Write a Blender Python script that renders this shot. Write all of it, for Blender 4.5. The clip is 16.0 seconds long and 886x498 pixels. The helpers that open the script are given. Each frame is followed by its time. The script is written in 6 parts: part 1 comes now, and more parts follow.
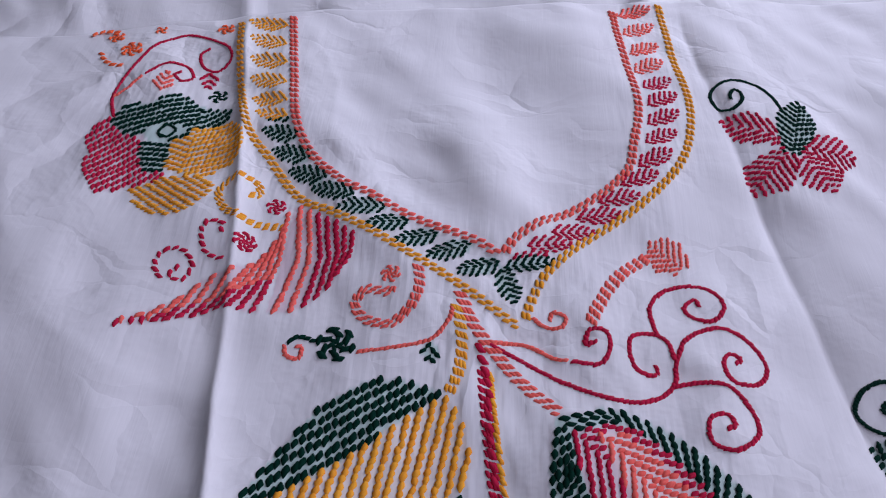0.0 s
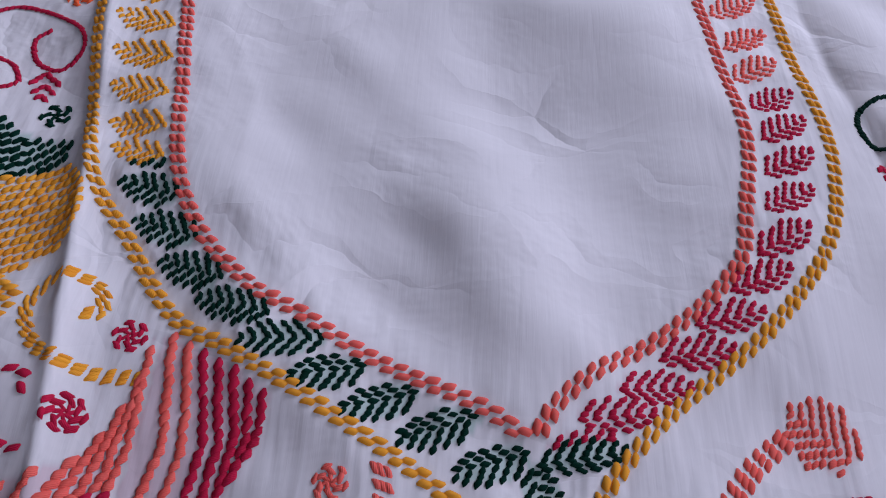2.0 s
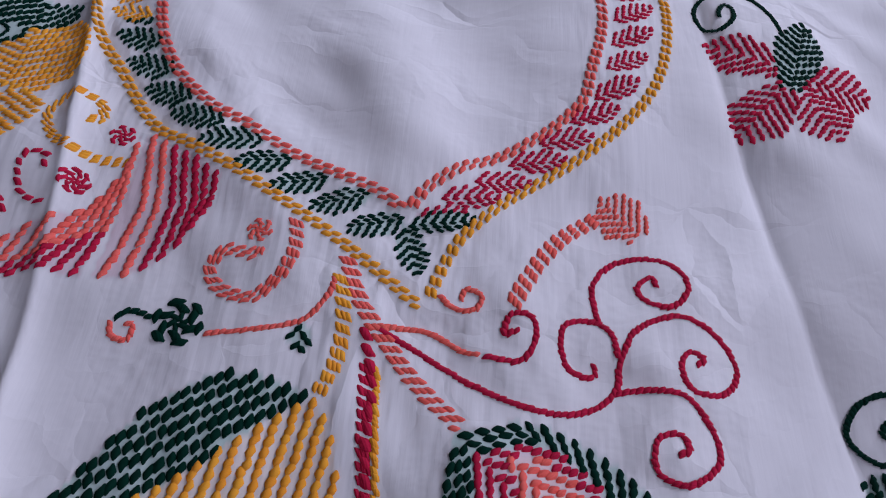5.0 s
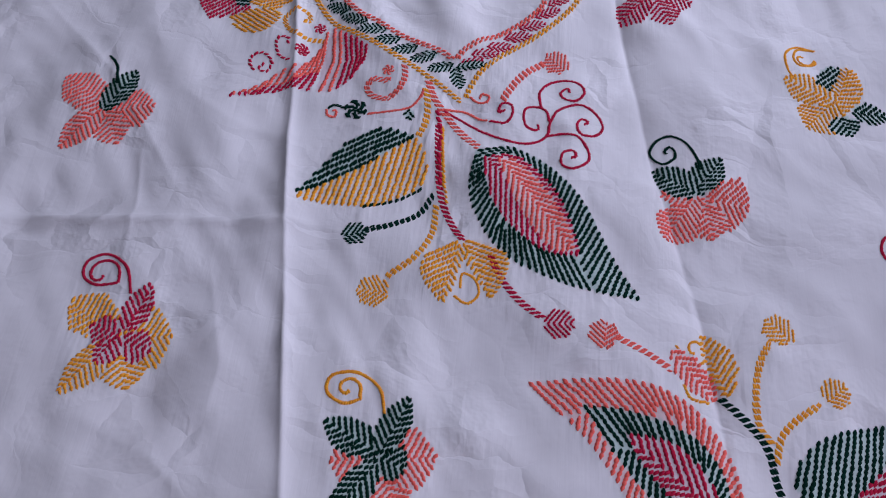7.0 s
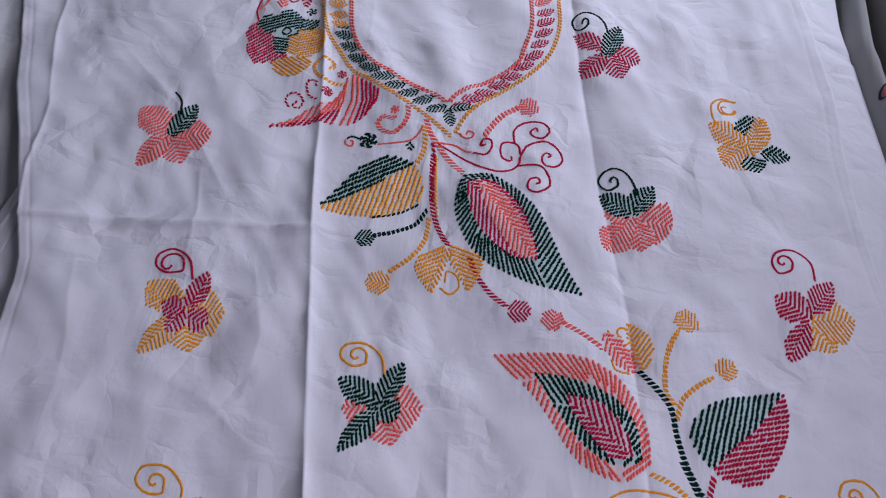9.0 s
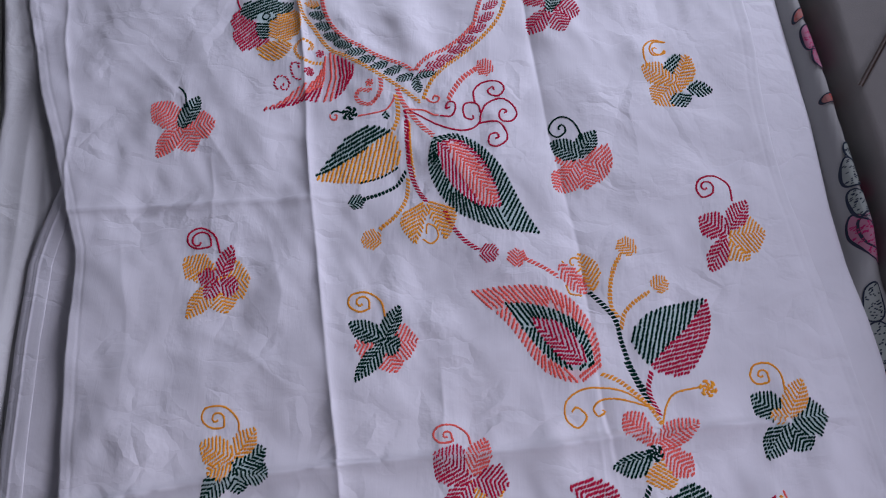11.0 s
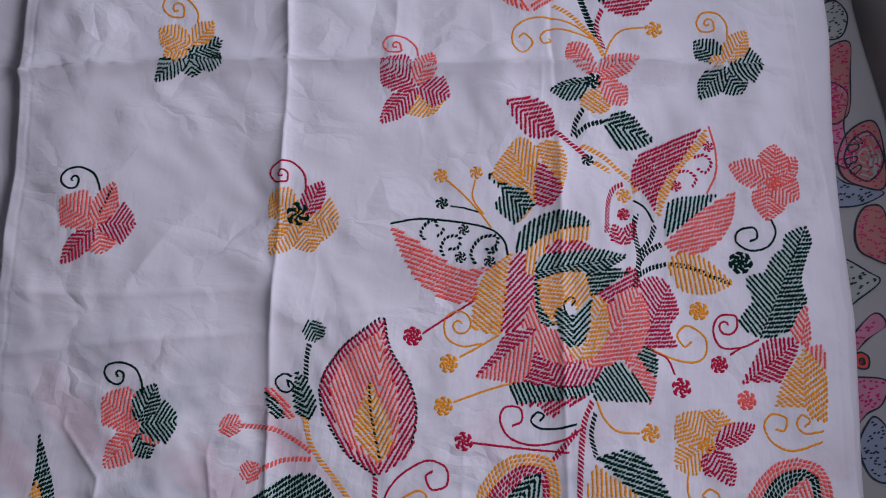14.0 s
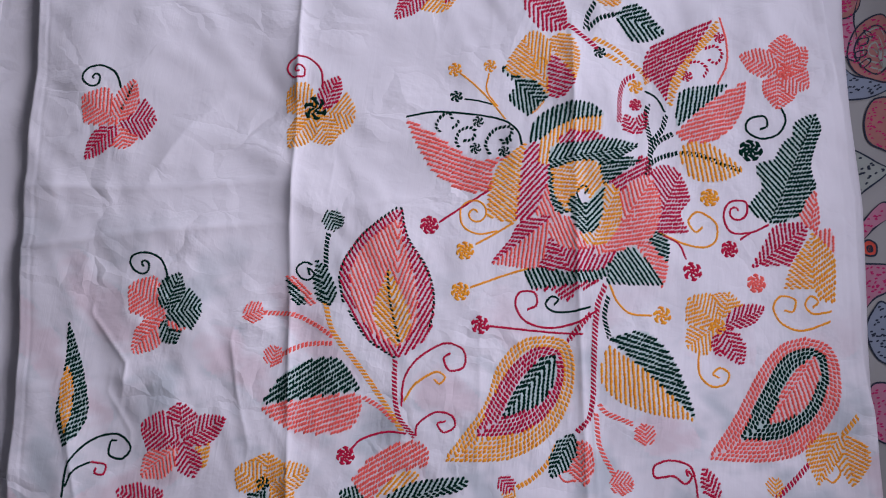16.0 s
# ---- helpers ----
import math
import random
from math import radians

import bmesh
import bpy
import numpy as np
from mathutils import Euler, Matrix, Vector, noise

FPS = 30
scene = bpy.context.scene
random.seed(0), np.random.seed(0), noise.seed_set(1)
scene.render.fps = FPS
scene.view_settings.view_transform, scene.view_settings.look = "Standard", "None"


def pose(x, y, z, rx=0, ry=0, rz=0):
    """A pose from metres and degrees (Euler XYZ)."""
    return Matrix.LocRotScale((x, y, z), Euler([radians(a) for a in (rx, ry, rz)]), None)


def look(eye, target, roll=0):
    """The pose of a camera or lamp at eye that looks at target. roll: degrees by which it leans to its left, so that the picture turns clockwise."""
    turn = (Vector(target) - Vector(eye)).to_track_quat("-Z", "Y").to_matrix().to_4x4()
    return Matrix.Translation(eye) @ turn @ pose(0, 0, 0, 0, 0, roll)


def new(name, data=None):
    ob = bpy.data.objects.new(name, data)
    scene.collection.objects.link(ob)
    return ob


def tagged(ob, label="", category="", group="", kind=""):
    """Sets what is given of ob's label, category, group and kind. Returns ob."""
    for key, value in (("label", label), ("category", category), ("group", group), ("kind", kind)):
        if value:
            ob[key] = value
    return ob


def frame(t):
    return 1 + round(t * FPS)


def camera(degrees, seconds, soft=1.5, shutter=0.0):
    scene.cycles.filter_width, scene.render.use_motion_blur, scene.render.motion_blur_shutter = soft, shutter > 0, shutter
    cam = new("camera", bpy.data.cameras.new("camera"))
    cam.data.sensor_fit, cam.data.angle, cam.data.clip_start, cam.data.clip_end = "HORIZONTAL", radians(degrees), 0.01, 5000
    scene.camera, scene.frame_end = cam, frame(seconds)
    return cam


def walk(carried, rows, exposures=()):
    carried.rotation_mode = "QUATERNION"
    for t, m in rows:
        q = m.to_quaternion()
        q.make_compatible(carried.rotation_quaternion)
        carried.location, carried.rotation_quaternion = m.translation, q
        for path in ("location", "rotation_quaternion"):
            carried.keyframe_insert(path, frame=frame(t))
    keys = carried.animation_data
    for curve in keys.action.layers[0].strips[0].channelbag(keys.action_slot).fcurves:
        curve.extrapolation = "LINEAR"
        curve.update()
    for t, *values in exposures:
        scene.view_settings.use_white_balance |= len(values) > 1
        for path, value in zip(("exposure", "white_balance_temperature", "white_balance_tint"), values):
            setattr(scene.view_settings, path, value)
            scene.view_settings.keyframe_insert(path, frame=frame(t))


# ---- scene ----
cam = camera(55.9, 16.0, soft=1.1)
PATH = [
    (0, (-0.0264, -0.2923, 0.3571), (-0.0564, 1.0532, -1.2641), 2.6),
    (0.5, (-0.0381, -0.2412, 0.3719), (-0.0533, 1.0256, -1.3105), 4.9),
    (1, (-0.0457, -0.1429, 0.3529), (-0.076, 1.0128, -1.4095), 2.3),
    (1.5, (-0.0423, -0.1124, 0.315), (-0.0842, 1.069, -1.4295), -0.8),
    (2, (-0.0357, -0.1032, 0.2412), (-0.0038, 1.128, -1.4685), 5.3),
    (2.5, (-0.0254, -0.1374, 0.2212), (0.0604, 1.1001, -1.4822), 9.1),
    (3, (-0.0165, -0.1767, 0.2181), (0.0821, 1.036, -1.5022), 11.1),
    (3.5, (-0.007, -0.1771, 0.2117), (0.044, 1.008, -1.5296), 8.4),
    (3.7, (-0.007, -0.1771, 0.2149), (0.0429, 1.007, -1.5264), 8.2),
    (5.8, (0.0242, -0.3175, 0.4108), (0.0023, 0.8631, -1.3337), 4.1),
    (6, (0.0162, -0.3594, 0.454), (-0.0036, 0.7959, -1.3073), 2.8),
    (6.5, (0.029, -0.4601, 0.5446), (-0.0593, 0.6157, -1.2641), -0.9),
    (7, (0.0362, -0.5162, 0.591), (-0.0539, 0.4879, -1.2589), 0.6),
    (7.5, (0.0562, -0.5708, 0.6552), (-0.0457, 0.4317, -1.1946), 0.8),
    (8, (0.0598, -0.5847, 0.6784), (-0.0427, 0.401, -1.1799), 1.6),
    (8.5, (0.0652, -0.6091, 0.7279), (-0.048, 0.4002, -1.1177), 1.3),
    (8.7, (0.0618, -0.6143, 0.7374), (-0.0456, 0.4075, -1.1019), 1.8),
    (10.8, (0.083, -0.5592, 1.0145), (-0.0327, 0.1782, -0.9555), -8.0),
    (11, (0.0946, -0.5861, 0.9702), (-0.0061, 0.1054, -1.0166), -6.7),
    (11.5, (0.1222, -0.6599, 0.9492), (0.0237, -0.0434, -1.064), -5.0),
    (12, (0.1562, -0.7562, 0.9513), (0.034, -0.1788, -1.0703), -7.2),
    (12.5, (0.1669, -0.8041, 0.9407), (0.0583, -0.2578, -1.0914), -6.4),
    (13, (0.1553, -0.8321, 0.9312), (0.0542, -0.3314, -1.1135), -5.1),
    (13.5, (0.1673, -0.8463, 0.9207), (0.0878, -0.4129, -1.1398), -2.7),
    (14, (0.1889, -0.8872, 0.9228), (0.0975, -0.4881, -1.144), -4.6),
    (14.5, (0.1942, -0.938, 0.9344), (0.0947, -0.5576, -1.1346), -6.1),
    (15, (0.2006, -0.9636, 0.9365), (0.0987, -0.5883, -1.1335), -7.1),
    (15.5, (0.191, -0.9642, 0.9323), (0.0957, -0.6357, -1.1462), -8.7),
    (16, (0.1915, -0.978, 0.9281), (0.0947, -0.6599, -1.1525), -9.1),
]
walk(cam, [(t, look(eye, target, roll)) for t, eye, target, roll in PATH],
     exposures=[(0, 0.08, 6480, 10), (1.5, 0.02, 6500, 10), (2.5, -0.25, 6500, 10), (3, 0.1, 6500, 10), (3.5, 0.06, 6500, 10), (6, -0.22, 6400, 10), (6.5, -0.1, 6400, 10), (7.5, 0.0, 6420, 10),
                (8.5, 0.0, 6450, 10), (11, -0.02, 6470, 10), (12.5, -0.1, 6500, 10), (14, 0.0, 6650, 10), (16, 0.38, 6750, 10)])

# ---- world and light ----
world = bpy.data.worlds.new("world")
scene.world = world
world.use_nodes = True
sky = world.node_tree.nodes.new("ShaderNodeTexSky")
sky.sky_type, sky.sun_disc = "NISHITA", False
sky.sun_elevation, sky.sun_rotation = radians(40), radians(90)
world.node_tree.links.new(sky.outputs[0], world.node_tree.nodes["Background"].inputs[0])
world.node_tree.nodes["Background"].inputs[1].default_value = 0.1


def lamp(name, eye, target, wide, high, watts, colour):
    """Daylight from an area lamp at an opening of the east wall."""
    data = bpy.data.lights.new(name, "AREA")
    data.shape, data.size, data.size_y, data.energy, data.color = "RECTANGLE", wide, high, watts, colour
    ob = new(name, data)
    ob.matrix_world = look(eye, target)
    return ob


lamp("window_daylight", (0.82, -0.8, 0.92), (-1, -0.8, 0.8), 0.62, 0.55, 10.8, (0.80, 0.765, 1.0))
# added fill lamp without a known source, brightens the upper cloth
lamp("head_fill_lamp", (0.82, 0.8, 0.72), (-1, 0.8, 0.6), 0.66, 0.6, 19.0, (0.77, 0.775, 1.0))


# ---- materials ----
def material(name, colour, rough=0.8, spread=0.12, scale=60.0, bump=0.2, bump_scale=400.0, sheen=0.0):
    """A procedural surface: base colour that varies at two scales, and a fine relief."""
    m = bpy.data.materials.new(name)
    m.use_nodes = True
    nt = m.node_tree
    b = nt.nodes["Principled BSDF"]
    b.inputs["Roughness"].default_value = rough
    b.inputs["Sheen Weight"].default_value = sheen
    tc = nt.nodes.new("ShaderNodeTexCoord")
    n1 = nt.nodes.new("ShaderNodeTexNoise")
    n1.inputs["Scale"].default_value = scale
    n1.inputs["Detail"].default_value = 6
    nt.links.new(tc.outputs["Object"], n1.inputs["Vector"])
    r = nt.nodes.new("ShaderNodeValToRGB")
    r.color_ramp.elements[0].position, r.color_ramp.elements[1].position = 0.3, 0.7
    r.color_ramp.elements[0].color = (*[c * (1 - spread) for c in colour], 1)
    r.color_ramp.elements[1].color = (*[min(1, c * (1 + spread)) for c in colour], 1)
    nt.links.new(n1.outputs["Fac"], r.inputs["Fac"])
    nt.links.new(r.outputs["Color"], b.inputs["Base Color"])
    n2 = nt.nodes.new("ShaderNodeTexNoise")
    n2.inputs["Scale"].default_value = bump_scale
    n2.inputs["Detail"].default_value = 3
    nt.links.new(tc.outputs["Object"], n2.inputs["Vector"])
    bp = nt.nodes.new("ShaderNodeBump")
    bp.inputs["Strength"].default_value = bump
    bp.inputs["Distance"].default_value = 0.001
    nt.links.new(n2.outputs["Fac"], bp.inputs["Height"])
    nt.links.new(bp.outputs["Normal"], b.inputs["Normal"])
    return m


def thread_material(name, colour):
    """Stranded cotton: each stitch a little lighter or darker than the next, with twisted strands."""
    m = bpy.data.materials.new(name)
    m.use_nodes = True
    nt = m.node_tree
    b = nt.nodes["Principled BSDF"]
    b.inputs["Roughness"].default_value = 0.75
    b.inputs["Specular IOR Level"].default_value = 0.06
    geo = nt.nodes.new("ShaderNodeNewGeometry")
    r = nt.nodes.new("ShaderNodeValToRGB")
    r.color_ramp.elements[0].color = (*[c * 0.92 for c in colour], 1)
    r.color_ramp.elements[1].color = (*[min(1, c * 1.16) for c in colour], 1)
    nt.links.new(geo.outputs["Random Per Island"], r.inputs["Fac"])
    nt.links.new(r.outputs["Color"], b.inputs["Base Color"])
    uv = nt.nodes.new("ShaderNodeUVMap")
    w = nt.nodes.new("ShaderNodeTexWave")
    w.bands_direction = "Y"
    w.inputs["Scale"].default_value = 0.62
    w.inputs["Distortion"].default_value = 1.0
    mp = nt.nodes.new("ShaderNodeMapping")
    mp.inputs["Rotation"].default_value = (0, 0, radians(22))
    nt.links.new(uv.outputs["UV"], mp.inputs["Vector"])
    nt.links.new(mp.outputs["Vector"], w.inputs["Vector"])
    bp = nt.nodes.new("ShaderNodeBump")
    bp.inputs["Strength"].default_value = 0.4
    bp.inputs["Distance"].default_value = 0.0005
    nt.links.new(w.outputs["Fac"], bp.inputs["Height"])
    nt.links.new(bp.outputs["Normal"], b.inputs["Normal"])
    return m


RGB = {"coral": (1.0, 0.155, 0.125), "crimson": (0.53, 0.016, 0.06), "green": (0.0008, 0.025, 0.016),
       "yellow": (1.0, 0.39, 0.04), "orange": (1.0, 0.14, 0.05)}
THREAD = {k: thread_material(k + "_cotton_thread", v) for k, v in RGB.items()}


def cloth_material(name, colour, shows_thread=True):
    """Thin white cotton: weave, slubs, puckers beside the stitching and thread that shows through from the back."""
    m = bpy.data.materials.new(name)
    m.use_nodes = True
    nt = m.node_tree
    b = nt.nodes["Principled BSDF"]
    b.inputs["Roughness"].default_value = 0.85
    b.inputs["Specular IOR Level"].default_value = 0.2
    b.inputs["Sheen Weight"].default_value = 0.15
    tc = nt.nodes.new("ShaderNodeTexCoord")
    n1 = nt.nodes.new("ShaderNodeTexNoise")
    n1.inputs["Scale"].default_value = 11
    n1.inputs["Detail"].default_value = 8
    nt.links.new(tc.outputs["Object"], n1.inputs["Vector"])
    r = nt.nodes.new("ShaderNodeValToRGB")
    r.color_ramp.elements[0].position, r.color_ramp.elements[1].position = 0.25, 0.75
    r.color_ramp.elements[0].color = (*[c * 0.93 for c in colour], 1)
    r.color_ramp.elements[1].color = (*[min(1, c * 1.05) for c in colour], 1)
    nt.links.new(n1.outputs["Fac"], r.inputs["Fac"])
    colour_out = r.outputs["Color"]
    # weave and slubs
    mp = nt.nodes.new("ShaderNodeMapping")
    mp.inputs["Scale"].default_value = (700, 35, 1)
    nt.links.new(tc.outputs["Object"], mp.inputs["Vector"])
    slub = nt.nodes.new("ShaderNodeTexNoise")
    slub.inputs["Scale"].default_value = 1
    slub.inputs["Detail"].default_value = 4
    nt.links.new(mp.outputs["Vector"], slub.inputs["Vector"])
    crease = nt.nodes.new("ShaderNodeTexNoise")
    crease.inputs["Scale"].default_value = 9
    crease.inputs["Detail"].default_value = 5
    crease.inputs["Distortion"].default_value = 0.25
    nt.links.new(tc.outputs["Object"], crease.inputs["Vector"])
    b1 = nt.nodes.new("ShaderNodeBump")
    b1.inputs["Strength"].default_value = 0.16
    b1.inputs["Distance"].default_value = 0.0006
    nt.links.new(slub.outputs["Fac"], b1.inputs["Height"])
    b2 = nt.nodes.new("ShaderNodeBump")
    b2.inputs["Strength"].default_value = 0.35
    b2.inputs["Distance"].default_value = 0.008
    nt.links.new(crease.outputs["Fac"], b2.inputs["Height"])
    nt.links.new(b1.outputs["Normal"], b2.inputs["Normal"])
    # pressed crinkles: thin ridges where a broad noise crosses its middle
    mp3 = nt.nodes.new("ShaderNodeMapping")
    mp3.inputs["Scale"].default_value = (46, 4.5, 1)
    nt.links.new(tc.outputs["Object"], mp3.inputs["Vector"])
    rid = nt.nodes.new("ShaderNodeTexNoise")
    rid.inputs["Scale"].default_value = 1
    rid.inputs["Detail"].default_value = 2.5
    rid.inputs["Distortion"].default_value = 0.6
    nt.links.new(mp3.outputs["Vector"], rid.inputs["Vector"])
    prev = rid.outputs["Fac"]
    for op, val in (("SUBTRACT", 0.5), ("ABSOLUTE", 0), ("MULTIPLY", 14), ("MINIMUM", 1)):
        mth = nt.nodes.new("ShaderNodeMath")
        mth.operation = op
        mth.inputs[1].default_value = val
        nt.links.new(prev, mth.inputs[0])
        prev = mth.outputs["Value"]
    amt = nt.nodes.new("ShaderNodeMath")
    amt.operation = "MULTIPLY"
    nt.links.new(prev, amt.inputs[0])
    nt.links.new(n1.outputs["Fac"], amt.inputs[1])
    b4 = nt.nodes.new("ShaderNodeBump")
    b4.inputs["Strength"].default_value = 0.06
    b4.inputs["Distance"].default_value = 0.0018
    nt.links.new(amt.outputs["Value"], b4.inputs["Height"])
    nt.links.new(b2.outputs["Normal"], b4.inputs["Normal"])
    last = b4
    # crumpled facets: straight-edged dents between sharp pressed lines, in two sizes, stronger in some places
    warp = nt.nodes.new("ShaderNodeVectorMath")
    warp.operation = "MULTIPLY_ADD"
    nt.links.new(crease.outputs["Color"], warp.inputs[0])
    warp.inputs[1].default_value = (0.10, 0.10, 0.0)
    nt.links.new(tc.outputs["Object"], warp.inputs[2])
    for size, tall, stretch in ((7.0, 0.0050, (1.5, 0.7, 0)), (19.0, 0.0034, (0.8, 1.3, 0))):
        turn = nt.nodes.new("ShaderNodeMapping")
        turn.inputs["Scale"].default_value = stretch
        turn.inputs["Rotation"].default_value = (0, 0, radians(size * 3))
        nt.links.new(warp.outputs["Vector"], turn.inputs["Vector"])
        cell = nt.nodes.new("ShaderNodeTexVoronoi")
        cell.feature = "DISTANCE_TO_EDGE"
        cell.inputs["Scale"].default_value = size
        nt.links.new(turn.outputs["Vector"], cell.inputs["Vector"])
        where = nt.nodes.new("ShaderNodeTexNoise")
        where.inputs["Scale"].default_value = size * 0.6
        where.inputs["Detail"].default_value = 1
        nt.links.new(tc.outputs["Object"], where.inputs["Vector"])
        part_of = nt.nodes.new("ShaderNodeMapRange")
        part_of.inputs["From Min"].default_value, part_of.inputs["From Max"].default_value = 0.42, 0.68
        nt.links.new(where.outputs["Fac"], part_of.inputs["Value"])
        amount = nt.nodes.new("ShaderNodeMath")
        amount.operation = "MULTIPLY"
        nt.links.new(cell.outputs["Distance"], amount.inputs[0])
        nt.links.new(part_of.outputs["Result"], amount.inputs[1])
        dent = nt.nodes.new("ShaderNodeBump")
        dent.inputs["Strength"].default_value = 0.6
        dent.inputs["Distance"].default_value = tall * 4
        nt.links.new(amount.outputs["Value"], dent.inputs["Height"])
        nt.links.new(last.outputs["Normal"], dent.inputs["Normal"])
        last = dent
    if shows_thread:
        # tint from back thread and print, with shade painted in low down
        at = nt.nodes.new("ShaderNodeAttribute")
        at.attribute_name = "cloth_tint"
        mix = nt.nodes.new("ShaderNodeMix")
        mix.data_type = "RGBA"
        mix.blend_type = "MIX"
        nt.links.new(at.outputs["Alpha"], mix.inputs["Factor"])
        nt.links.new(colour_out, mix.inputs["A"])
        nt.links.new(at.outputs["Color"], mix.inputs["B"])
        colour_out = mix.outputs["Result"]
        pk = nt.nodes.new("ShaderNodeAttribute")
        pk.attribute_name = "pucker"
        mp2 = nt.nodes.new("ShaderNodeMapping")
        mp2.inputs["Scale"].default_value = (85, 21, 1)
        nt.links.new(tc.outputs["Object"], mp2.inputs["Vector"])
        st = nt.nodes.new("ShaderNodeTexNoise")
        st.inputs["Scale"].default_value = 1
        st.inputs["Detail"].default_value = 2
        nt.links.new(mp2.outputs["Vector"], st.inputs["Vector"])
        mul = nt.nodes.new("ShaderNodeMath")
        mul.operation = "MULTIPLY"
        nt.links.new(pk.outputs["Fac"], mul.inputs[0])
        nt.links.new(st.outputs["Fac"], mul.inputs[1])
        b3 = nt.nodes.new("ShaderNodeBump")
        b3.inputs["Strength"].default_value = 0.8
        b3.inputs["Distance"].default_value = 0.0032
        nt.links.new(mul.outputs["Value"], b3.inputs["Height"])
        nt.links.new(last.outputs["Normal"], b3.inputs["Normal"])
        last = b3
    nt.links.new(colour_out, b.inputs["Base Color"])
    nt.links.new(last.outputs["Normal"], b.inputs["Normal"])
    return m


# ---- the lie of the cloth ----
def smooth(d, s):
    return np.exp(-(d / s) ** 2)


def crease_at(x, y, line):
    """Signed distance to the right of a crease that runs along the cloth through (x, y) places, in metres."""
    pts = sorted(line, key=lambda p: p[1])
    return x - np.interp(y, [p[1] for p in pts], [p[0] for p in pts])


